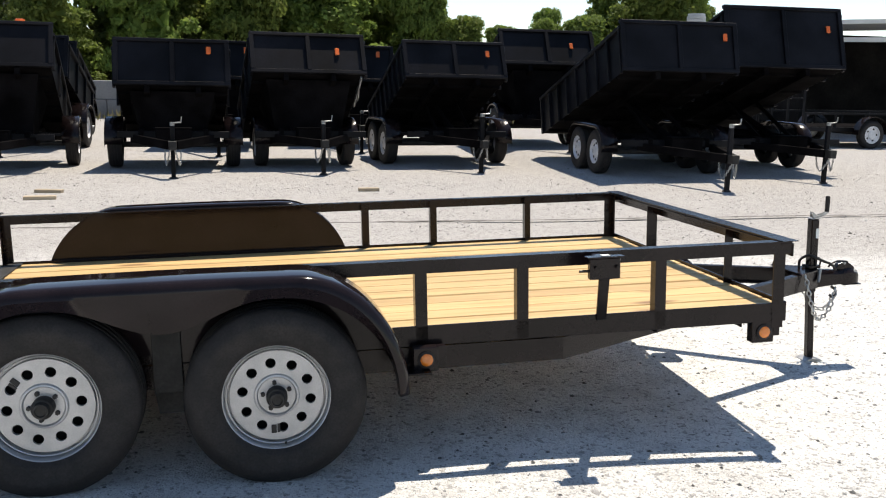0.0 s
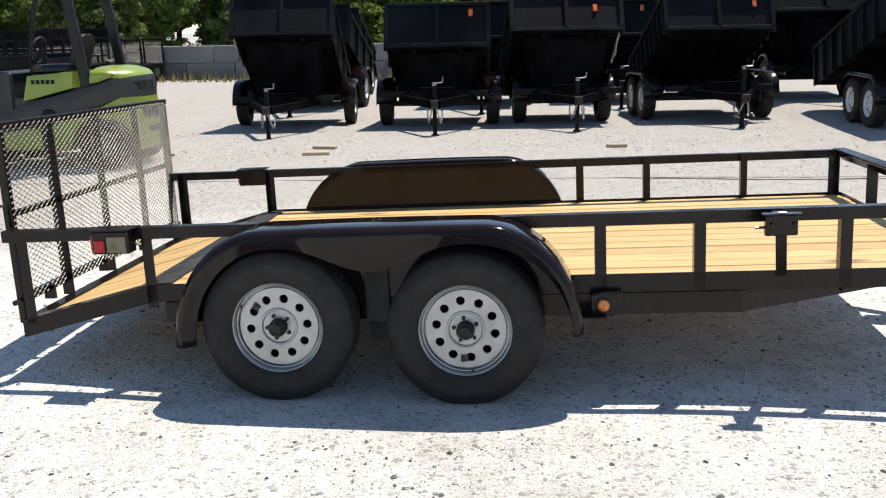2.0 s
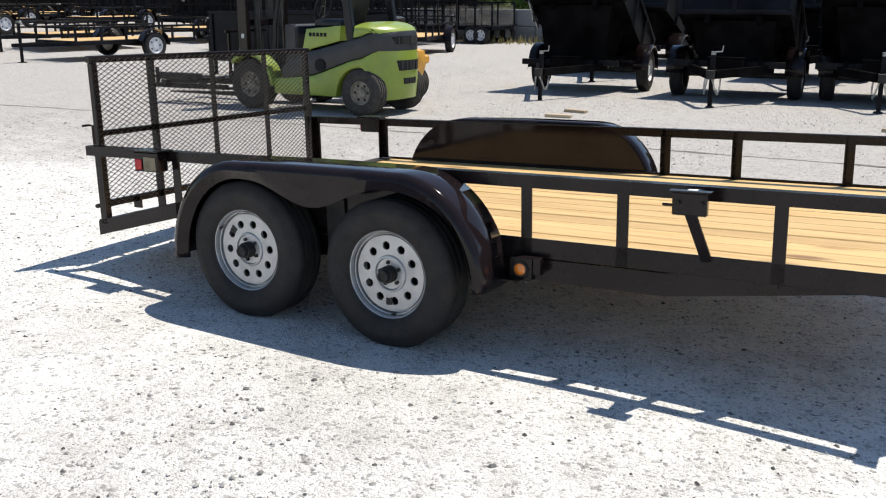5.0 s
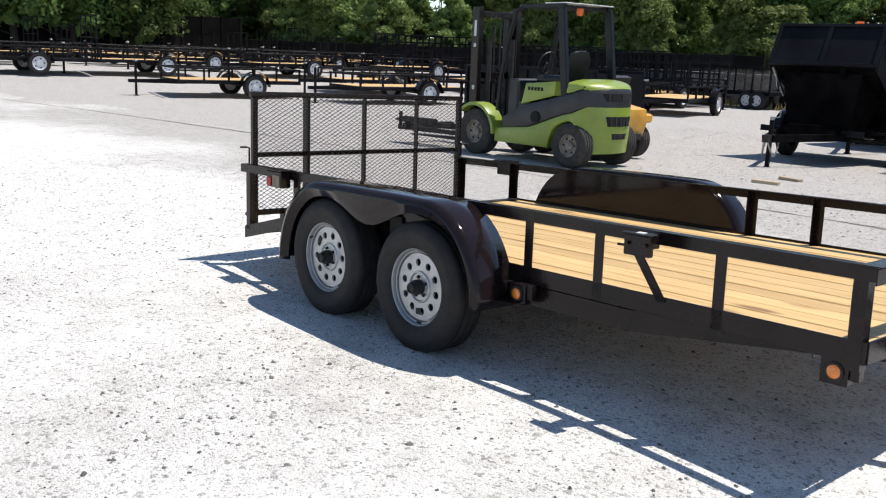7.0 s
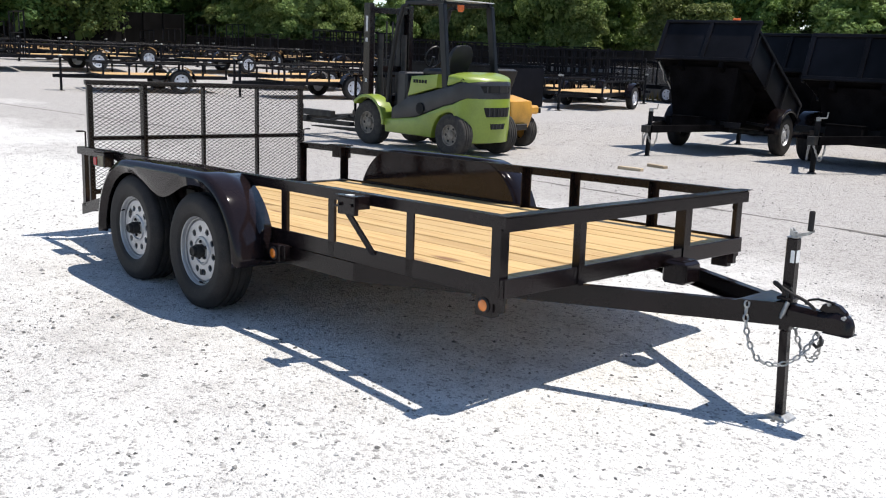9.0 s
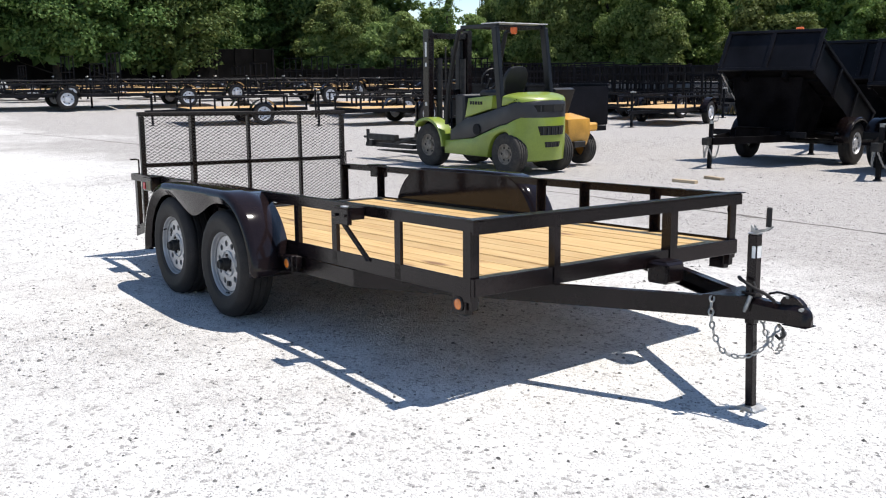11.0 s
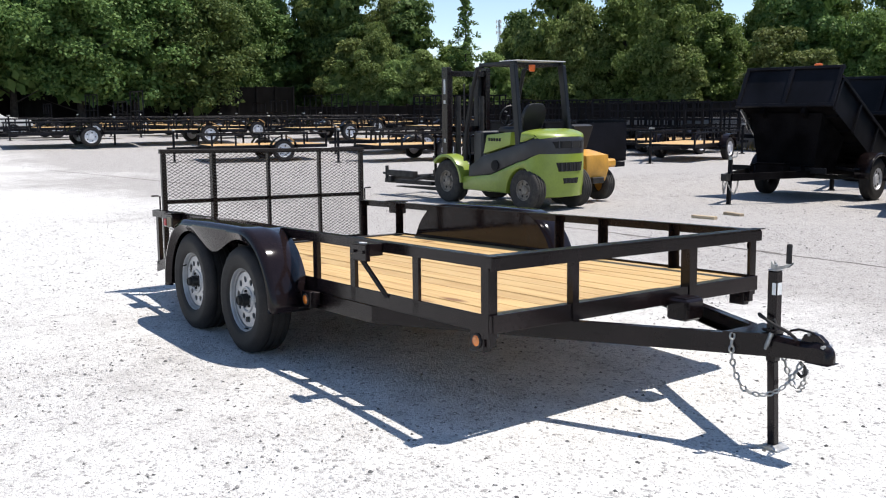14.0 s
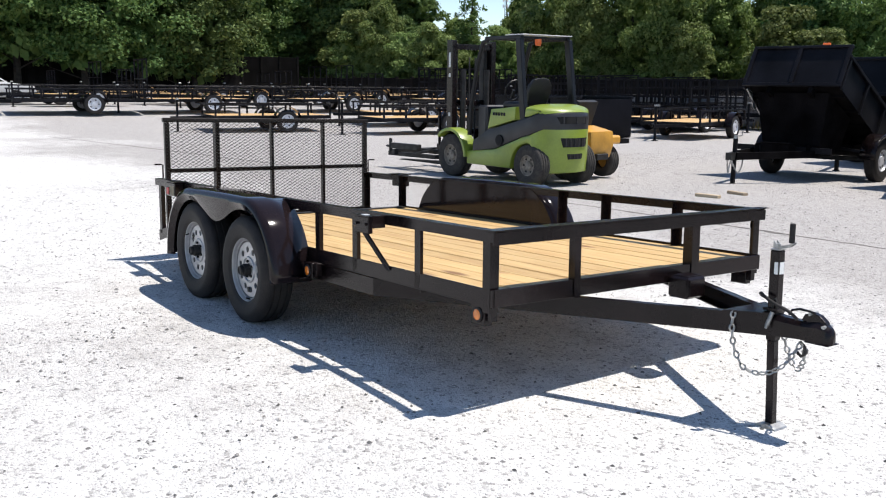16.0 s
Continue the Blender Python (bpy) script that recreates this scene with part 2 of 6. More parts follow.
ZINC = material("galvanised_zinc", (0.45, 0.45, 0.44), 0.42, metal=0.8, vary=0.2, scale=20)
AMBER = material("amber_lens", (0.75, 0.20, 0.02), 0.18, vary=0.1, scale=60, coat=0.6)
ORANGE = material("orange_lamp", (0.85, 0.16, 0.03), 0.3, vary=0.08, scale=30)
RED = material("red_lens", (0.42, 0.010, 0.014), 0.22, vary=0.1, scale=60, coat=0.15, spec=0.3)
CREAM = material("dusty_lamp_housing", (0.20, 0.16, 0.10), 0.55, vary=0.15, scale=20)
WHITE = material("white_label", (0.75, 0.75, 0.73), 0.5, vary=0.05)
PINE = wood_material("new_pine_boards", (0.575, 0.392, 0.172), (0.455, 0.275, 0.105))
PINEFAR = wood_material("pine_deck", (0.62, 0.40, 0.18), (0.5, 0.29, 0.11), False)
TIMBER = wood_material("weathered_timber", (0.48, 0.38, 0.26), (0.36, 0.27, 0.17), False)
LIME = material("lime_green_paint", (0.225, 0.300, 0.036), 0.34, vary=0.08, scale=3, fine=40, coat=0.3)
GREY = material("charcoal_paint", (0.022, 0.022, 0.025), 0.42, vary=0.15, scale=4)
YELLOW = material("yellow_machine_paint", (0.66, 0.34, 0.06), 0.4, vary=0.12, scale=4)
SEAT = material("black_vinyl", (0.007, 0.007, 0.007), 0.5, vary=0.15, bump=0.1)
CONCRETE = material("grey_wall_panel", (0.235, 0.235, 0.235), 0.85, vary=0.12, scale=0.8, fine=20, per_piece=0.12, bump=0.1, bump_scale=12)
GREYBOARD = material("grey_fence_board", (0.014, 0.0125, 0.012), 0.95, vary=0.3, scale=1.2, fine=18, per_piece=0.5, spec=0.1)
# weathered boards; shade under trees and in the shed is put into the colour
BOARD = material("shaded_weathered_board", (0.011, 0.010, 0.0095), 0.95, vary=0.3, scale=1.2, fine=18, per_piece=0.6, spec=0.1)
BARK = material("bark", (0.035, 0.028, 0.022), 0.9, vary=0.25, scale=6, bump=0.4, bump_scale=14)
LEAF_A = leaf_material("leaves_mid_green", (0.078, 0.136, 0.030), (0.225, 0.305, 0.092))
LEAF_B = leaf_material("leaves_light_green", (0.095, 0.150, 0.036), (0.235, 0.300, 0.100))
LEAF_C = leaf_material("leaves_dark_green", (0.050, 0.096, 0.026), (0.150, 0.215, 0.066))
# north trees: sun from behind is put into this yellower, more see-through leaf
LEAF_D = leaf_material("leaves_sunlit_yellow_green", (0.110, 0.160, 0.034), (0.185, 0.240, 0.058), 0.50)
DRYGRASS = leaf_material("dry_grass", (0.32, 0.26, 0.12), (0.22, 0.22, 0.08))
# dark soil; the rut's small shadow is put into the colour of its strip
RUT = material("shaded_rut_soil", (0.20, 0.185, 0.17), 0.95, vary=0.3, scale=6, fine=60, bump=0.5, bump_scale=80)
STONE = material("loose_stone", (0.46, 0.45, 0.43), 0.9, vary=0.2, scale=20)
PALE = material("pale_siding", (0.62, 0.62, 0.60), 0.6, vary=0.08, scale=1.5)
ROOF = material("grey_shingle_roof", (0.20, 0.19, 0.18), 0.9, vary=0.2, scale=2, bump=0.2)
GROUND = ground_material()


# ---- mesh helpers ----
def part(name, bm, mat, parent=None, label="", at=None, smooth=False):
    """Links a bmesh as one mesh object, under a thing or a part if a parent is given."""
    me = bpy.data.meshes.new(name)
    bm.normal_update()
    bm.to_mesh(me)
    bm.free()
    for mm in (mat if isinstance(mat, (list, tuple)) else (mat,)):
        me.materials.append(mm)
    if smooth:
        for p in me.polygons:
            p.use_smooth = True
        me.set_sharp_from_angle(angle=radians(35))
    ob = new(name, me)
    if at is not None:
        ob.matrix_basis = at
    if parent is not None:
        ob.parent = parent
    return tagged(ob, label) if label else ob


def root(name, m, label, category, group=""):
    ob = new(name)
    ob.empty_display_size = 0.2
    ob.matrix_basis = m
    return tagged(ob, label, category, group)


def box(bm, x0, x1, y0, y1, z0, z1, bevel=0.0, m=None):
    r = bmesh.ops.create_cube(bm, size=1.0)
    vs = r["verts"]
    t = Matrix.LocRotScale(((x0 + x1) / 2, (y0 + y1) / 2, (z0 + z1) / 2), None, (x1 - x0, y1 - y0, z1 - z0))
    bmesh.ops.transform(bm, matrix=(m @ t) if m else t, verts=vs)
    if bevel:
        es = list({e for v in vs for e in v.link_edges})
        bmesh.ops.bevel(bm, geom=es, offset=bevel, segments=1, affect="EDGES", profile=0.6)
    return bm


def beam(bm, a, b, w, h, bevel=0.003, up=(0, 0, 1)):
    """A straight bar from a to b, w across and h along up."""
    a, b = Vector(a), Vector(b)
    d = b - a
    x = d.normalized()
    y = Vector(up).cross(x)
    y = y.normalized() if y.length > 1e-4 else Vector((0, 1, 0))
    z = x.cross(y)
    m = Matrix((x, y, z)).transposed().to_4x4()
    m.translation = (a + b) / 2
    return box(bm, -d.length / 2, d.length / 2, -w / 2, w / 2, -h / 2, h / 2, bevel, m)


def rod(bm, a, b, r, seg=10, r2=None):
    a, b = Vector(a), Vector(b)
    d = b - a
    q = d.to_track_quat("Z", "Y").to_matrix().to_4x4()
    q.translation = (a + b) / 2
    bmesh.ops.create_cone(bm, cap_ends=True, segments=seg, radius1=r, radius2=r if r2 is None else r2, depth=d.length, matrix=q)
    return bm


def bend(bm, pts, r, seg=8):
    """A round bar through the points."""
    pts = [Vector(p) for p in pts]
    rings = []
    for i, p in enumerate(pts):
        d = (pts[min(i + 1, len(pts) - 1)] - pts[max(i - 1, 0)]).normalized()
        s = d.orthogonal().normalized() if i == 0 else (side - d * side.dot(d)).normalized()
        side = s
        u = d.cross(s)
        rings.append([bm.verts.new(p + r * (s * math.cos(2 * math.pi * k / seg) + u * math.sin(2 * math.pi * k / seg))) for k in range(seg)])
    for i in range(len(rings) - 1):
        for k in range(seg):
            bm.faces.new((rings[i][k], rings[i][(k + 1) % seg], rings[i + 1][(k + 1) % seg], rings[i + 1][k]))
    bm.faces.new(rings[0][::-1])
    bm.faces.new(rings[-1])
    return bm


def lathe(bm, profile, seg=32, m=None, close=False):
    """Turns a profile of (radius, height) about the y axis: height runs along -y (outwards)."""
    rings = []
    for r, h in profile:
        ring = [bm.verts.new((r * math.cos(2 * math.pi * k / seg), -h, r * math.sin(2 * math.pi * k / seg))) for k in range(seg)]
        rings.append(ring)
    for i in range(len(rings) - 1 + (1 if close else 0)):
        a, b = rings[i], rings[(i + 1) % len(rings)]
        for k in range(seg):
            bm.faces.new((a[k], a[(k + 1) % seg], b[(k + 1) % seg], b[k]))
    if not close:
        if profile[0][0] > 0:
            bm.faces.new(rings[0][::-1])
        bm.faces.new(rings[-1])
    if m:
        bmesh.ops.transform(bm, matrix=m, verts=[v for ring in rings for v in ring])
    return bm


def prism(bm, outline, y0, y1, bevel=0.0, axis="y"):
    """A flat outline in x, z drawn out from y0 to y1 (or, with axis 'x', an outline in y, z)."""
    def at(p, d):
        return (p[0], d, p[1]) if axis == "y" else (d, p[0], p[1])
    a = [bm.verts.new(at(p, y0)) for p in outline]
    b = [bm.verts.new(at(p, y1)) for p in outline]
    n = len(outline)
    fs = [bm.faces.new(a), bm.faces.new(b[::-1])]
    for k in range(n):
        fs.append(bm.faces.new((a[k], b[k], b[(k + 1) % n], a[(k + 1) % n])))
    bmesh.ops.recalc_face_normals(bm, faces=fs)
    if bevel:
        es = list({e for f in fs[:2] for e in f.edges})
        bmesh.ops.bevel(bm, geom=es, offset=bevel, segments=2, affect="EDGES", profile=0.5)
    return bm


def angle_bar(bm, a, b, leg, thick, flat, hang):
    """An angle iron from a to b: one leg lies along 'flat', the other along 'hang', both from the outer corner line a-b."""
    a, b, f, g = Vector(a), Vector(b), Vector(flat).normalized(), Vector(hang).normalized()
    sec = [(0, 0), (leg, 0), (leg, thick), (thick, thick), (thick, leg), (0, leg)]
    va = [bm.verts.new(a + f * s + g * t) for s, t in sec]
    vb = [bm.verts.new(b + f * s + g * t) for s, t in sec]
    fs = [bm.faces.new(va), bm.faces.new(vb[::-1])]
    for k in range(6):
        fs.append(bm.faces.new((va[k], vb[k], vb[(k + 1) % 6], va[(k + 1) % 6])))
    bmesh.ops.recalc_face_normals(bm, faces=fs)
    return bm


def B():
    return bmesh.new()


# ---- wheels ----
def tyre_mesh(bm, radius, rim_r, width, seg=48, tread=True):
    """Tyre with bulged walls, rounded shoulders and circumferential grooves."""
    w, R = width / 2, radius
    prof = [(rim_r * 0.97, -w * 0.78), (rim_r + 0.012, -w * 0.92), (rim_r + (R - rim_r) * 0.45, -w * 1.0), (R - 0.035, -w * 0.95), (R - 0.010, -w * 0.80), (R, -w * 0.66)]
    if tread:
        for g in (-0.40, 0.0, 0.40):
            prof += [(R, w * (g - 0.07)), (R - 0.009, w * (g - 0.05)), (R - 0.009, w * (g + 0.05)), (R, w * (g + 0.07))]
    prof += [(R, w * 0.66), (R - 0.010, w * 0.80), (R - 0.035, w * 0.95), (rim_r + (R - rim_r) * 0.62, w * 1.0), (rim_r + (R - rim_r) * 0.58, w * 1.012),
             (rim_r + (R - rim_r) * 0.45, w * 1.0), (rim_r + 0.020, w * 0.93), (rim_r + 0.012, w * 0.92), (rim_r * 0.97, w * 0.78)]
    return lathe(bm, prof, seg, close=True)


def modular_rim(bm, r, width, holes=10, seg=80):
    """A steel 'modular' wheel: rolled lip, dished face with round holes cut through, raised hub ring."""
    w = width / 2
    lathe(bm, [(r * 0.90, -w * 0.8), (r * 0.955, w * 0.55), (r * 1.0, w * 0.76), (r * 1.015, w * 0.86), (r * 0.985, w * 0.90), (r * 0.955, w * 0.84),
               (r * 0.935, w * 0.66), (r * 0.928, w * 0.42), (r * 0.908, w * 0.42), (r * 0.902, w * 0.60), (r * 0.886, w * 0.58), (r * 0.880, w * 0.22), (r * 0.852, w * 0.22), (r * 0.846, w * 0.46), (r * 0.84, w * 0.48)], seg)
    bmesh.ops.delete(bm, geom=[f for f in bm.faces if len(f.verts) > 4], context="FACES")
    # face ring with holes: each sector is a square patch with a round opening
    r0, r1 = r * 0.41, r * 0.84
    hr, rc = r * 0.094, r * 0.615
    face = lambda rr: w * 0.48
    n = 24
    inner_all = []
    for s in range(holes):
        mid = 2 * math.pi * (s + 0.5) / holes
        half = math.pi / holes
        outer, inner, back = [], [], []
        for k in range(n):
            a = 2 * math.pi * k / n
            ca, sa = math.cos(a), math.sin(a)
            q = max(abs(ca), abs(sa))
            rr = (r0 + r1) / 2 + (r1 - r0) / 2 * ca / q
            th = mid + half * sa / q
            outer.append(bm.verts.new((rr * math.cos(th), -face(rr), rr * math.sin(th))))
            x, z = rc * math.cos(mid) + hr * (ca * math.cos(mid) - sa * math.sin(mid)), rc * math.sin(mid) + hr * (ca * math.sin(mid) + sa * math.cos(mid))
            rr2 = math.hypot(x, z)
            inner.append(bm.verts.new((x, -face(rr2), z)))
            back.append(bm.verts.new((x, -face(rr2) + 0.012, z)))
        for k in range(n):
            j = (k + 1) % n
            bm.faces.new((outer[k], outer[j], inner[j], inner[k]))
            bm.faces.new((inner[k], inner[j], back[j], back[k]))
    lathe(bm, [(r0, w * 0.48), (r0 * 0.95, w * 0.58), (r0 * 0.88, w * 0.60), (r0 * 0.82, w * 0.50), (r0 * 0.45, w * 0.50), (r0 * 0.45, w * 0.1)], seg)
    bmesh.ops.delete(bm, geom=[f for f in bm.faces if len(f.verts) > 4 and len(f.verts) == seg and abs(f.calc_center_median().y + w * 0.48) < 0.001], context="FACES")
    bmesh.ops.remove_doubles(bm, verts=bm.verts, dist=0.0006)
    bmesh.ops.recalc_face_normals(bm, faces=bm.faces)
    return bm


def modular_wheel(parent, m, spin=0.0, tyre_r=0.345, rim_r=0.211, width=0.215):
    """Tyre, silver rim with ten round holes, hub with cap, five lug nuts, brake drum behind."""
    b = B()
    tyre_mesh(b, tyre_r, rim_r, width, 72)
    for v in b.verts:      # the loaded tyre stands flat and bulges a little over the ground
        if v.co.z < -0.20:
            v.co.y *= 1 + 0.05 * (-0.20 - v.co.z) / 0.12
        v.co.z = max(v.co.z, -0.3350)
    tyre = part("tyre", b, RUBBER, parent, "black rubber radial tyre", m, True)
    b = B()
    modular_rim(b, rim_r, 0.150)
    turn = pose(0, 0, 0, 0, spin, 0)
    rim = part("rim", b, RIM, tyre, "silver painted steel rim with round holes", turn @ pose(0, -0.018, 0), True)
    for poly in rim.data.polygons:
        if abs(poly.normal.y) > 0.985:
            poly.use_smooth = False
    b = B()
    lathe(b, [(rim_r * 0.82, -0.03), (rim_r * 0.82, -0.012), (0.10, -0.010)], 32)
    # drum in the near-black opening colour, so the rim holes look dark
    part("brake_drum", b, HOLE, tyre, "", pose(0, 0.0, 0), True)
    b = B()
    lathe(b, [(0.040, 0.0), (0.040, 0.058), (0.037, 0.064), (0.031, 0.066), (0.030, 0.082), (0.027, 0.088), (0.020, 0.089), (0.018, 0.083), (0.008, 0.082)], 24)
    part("hub_cap", b, DARKSTEEL, tyre, "dark hub cap filling the bore", pose(0, -0.034, 0), True)
    for k in range(5):
        a = 2 * math.pi * (k + 0.25) / 5
        c = Vector((0.053 * math.cos(a), -0.052, 0.053 * math.sin(a)))
        b = B()
        rod(b, c, c + Vector((0, -0.016, 0)), 0.0098, 6, 0.0085)
        part("lug_nut", b, DARKSTEEL, tyre, "", turn)
    b = B()
    a = radians(255)
    box(b, -0.010, 0.010, -0.004, 0.0, -0.017, 0.017, 0.002, pose(0.134 * math.cos(a), -0.0546, 0.134 * math.sin(a), 0, 10, 0))
    box(b, -0.005, 0.005, -0.004, 0.0, -0.017, 0.017, 0.0, pose(0.134 * math.cos(a) + 0.018, -0.0546, 0.134 * math.sin(a), 0, 10, 0))
    part("rim_sticker", b, DARKSTEEL, tyre, "small dark sticker", turn)
    b = B()
    rod(b, (0, -0.066, -rim_r * 0.9), (0, -0.09, -rim_r * 0.86), 0.005, 8)
    part("valve_stem", b, RUBBER, tyre, "", turn)
    return tyre


def plain_wheel(parent, m, tyre_r, rim_r, width, rim_mat, spokes=5, seg=32, rubber=None):
    """Tyre with a spoked or dished rim for machines farther off."""
    b = B()
    tyre_mesh(b, tyre_r, rim_r, width, seg)
    tyre = part("tyre", b, rubber or RUBBER, parent, "", m, True)
    b = B()
    w = width / 2
    lathe(b, [(rim_r * 0.95, w * 0.2), (rim_r * 1.01, w * 0.86), (rim_r * 0.94, w * 0.88), (rim_r * 0.88, w * 0.60), (rim_r * 0.50, w * 0.52), (rim_r * 0.42, w * 0.72), (rim_r * 0.30, w * 0.76)], seg)
    rim = part("rim", b, rim_mat, tyre, "", None, True)
    for k in range(spokes):
        a = 2 * math.pi * k / spokes
        c = Vector((rim_r * 0.69 * math.cos(a), 0, rim_r * 0.69 * math.sin(a)))
        b = B()
        rod(b, c + Vector((0, -w * 0.50, 0)), c + Vector((0, -w * 0.575, 0)), rim_r * 0.13, 10)
        # near-black disc on the rim in place of an opening's shade
        part("rim_opening", b, HOLE, tyre)
    return tyre


# ---- ground ----
def ground_z(x):
    """The yard rises gently towards the stored trailers at its west side."""
    u = max(0.0, min(1.0, (-20.0 - x) / 9.0))
    return 0.45 * u * u * (3 - 2 * u)


def dip(x):
    """The gravel falls away a little in front of the trailer."""
    u = max(0.0, min(1.0, (x - 1.6) / 1.8))
    return -0.032 * u * u * (3 - 2 * u)


def step(u):
    u = max(0.0, min(1.0, u))
    return u * u * (3 - 2 * u)


def fall(x, y):
    """The yard sinks a little under the row of dump trailers on its north side."""
    return -0.175 * step((y - 5.6) / 8.0) * step((x + 7.2) / 1.6) * step((5.9 - x) / 0.8) * step((26.5 - y) / 4.0)


def rutted(x, y):
    """The wheels have pressed the gravel down a little."""
    return -0.015 * math.exp(-((abs(y) - 1.16) / 0.32) ** 2) * max(0.0, min(1.0, 2.2 * (1.35 - abs(x))))


def build_ground():
    bm = B()
    # fine sheet near the trailer, coarse rings out to the horizon
    xs = [-900, -400, -200, -120, -80, -60, -45, -34, -30, -29, -28, -27, -26, -25, -24, -23, -22, -21, -20, -15, -11, -8, -7.2, -6.8, -6.4] + [-6 + 0.25 * i for i in range(61)] + [11, 14, 18, 24, 34, 50, 80, 140, 300, 900]
    ys = [-900, -300, -120, -60, -30, -18, -12, -9] + [-7 + 0.25 * i for i in range(53)] + [6.5 + 0.5 * i for i in range(18)] + [16, 18, 20, 22, 23, 24, 25, 26, 27, 30, 38, 50, 70, 110, 200, 400, 900]
    grid = [[bm.verts.new((x, y, fall(x, y) + (0.012 * noise.noise((x * 0.8, y * 0.8, 0.3)) * min(1, max(0, (abs(y) - 1.2)) / 2) + dip(x) * min(1.0, max(0.0, (11 - x) / 4)) * min(1.0, max(0.0, (7 - abs(y)) / 3)) + rutted(x, y) if abs(x) < 12 and abs(y) < 9 else ground_z(x)))) for x in xs] for y in ys]
    for j in range(len(ys) - 1):
        for i in range(len(xs) - 1):
            bm.faces.new((grid[j][i], grid[j][i + 1], grid[j + 1][i + 1], grid[j + 1][i]))
    return tagged(part("ground", bm, GROUND, smooth=True), "pale crushed limestone gravel yard, dusty and sunlit", "ground", kind="structure")


build_ground()


def build_gravel():
    """Loose stones lying on the yard."""
    rng = np.random.default_rng(4)
    base = [Vector(v) for v in ((1, 0, -0.2), (0.3, 0.9, -0.1), (-0.8, 0.55, -0.2), (-0.75, -0.6, -0.1), (0.35, -0.9, -0.2), (0.25, 0.2, 0.75), (-0.35, -0.15, 0.65), (0, 0, -0.5))]
    faces = [(0, 1, 5), (1, 2, 6), (1, 6, 5), (2, 3, 6), (3, 4, 6), (4, 5, 6), (4, 0, 5), (1, 0, 7), (2, 1, 7), (3, 2, 7), (4, 3, 7), (0, 4, 7)]
    verts, polys = [], []
    n = 85000
    xs, ys = rng.uniform(-8.5, 11, n), -4.6 + 19.0 * rng.random(n) ** 1.9
    for x, y, u, a, s, t in zip(xs, ys, rng.random(n), rng.uniform(0, 6.28, n), rng.uniform(0.6, 1.3, n), rng.uniform(0.6, 1.2, n)):
        near = max(-1.0, min(1.0, (2.0 - y) / 6.0))
        r = 0.0034 + 0.0095 * u ** 5 + (0.007 if u > 0.9988 else 0.0)
        r *= 1.0 + 0.12 * (1 - near)
        c, d = math.cos(a), math.sin(a)
        lift = dip(x) * min(1.0, max(0.0, (11 - x) / 4)) * min(1.0, max(0.0, (7 - abs(y)) / 3)) + rutted(x, y) + fall(x, y)
        k = len(verts)
        for v in base:
            px, py = v.x * r * s, v.y * r * t
            verts.append((x + c * px - d * py, y + d * px + c * py, v.z * r * (0.45 + 0.25 * t) + r * 0.16 + lift))
        polys += [tuple(k + i for i in f) for f in faces]
    me = bpy.data.meshes.new("gravel")
    me.from_pydata(verts, [], polys)
    m = STONE.copy()
    nn, ll = m.node_tree.nodes, m.node_tree.links
    geo, mr = nn.new("ShaderNodeNewGeometry"), nn.new("ShaderNodeMapRange")
    mr.inputs[3].default_value, mr.inputs[4].default_value = 0.20, 1.30
    mr.interpolation_type = "SMOOTHSTEP"
    ll.new(geo.outputs["Random Per Island"], mr.inputs[0])
    ll.new(mr.outputs[0], [q for q in nn if q.type == "HUE_SAT"][0].inputs["Value"])
    me.materials.append(m)
    tagged(new("gravel", me), "loose grey and white stones on the gravel yard", "gravel", kind="stuff")


build_gravel()

# ---- the utility trailer in front ----
T_POSE = pose(-0.006, 0, 0.6947) @ Matrix.Rotation(-0.0336, 4, "Y") @ Matrix.Rotation(-0.0215, 4, "X")
W = 1.0                                    # half width to the middle of the posts
DECK = -0.235                              # deck top under the top rail's lower edge
REAR, BREAK, FRONT = -1.74, -1.07, 2.62
trailer = root("utility_trailer", T_POSE, "black tandem utility trailer with pine deck and mesh ramp gate", "trailer")


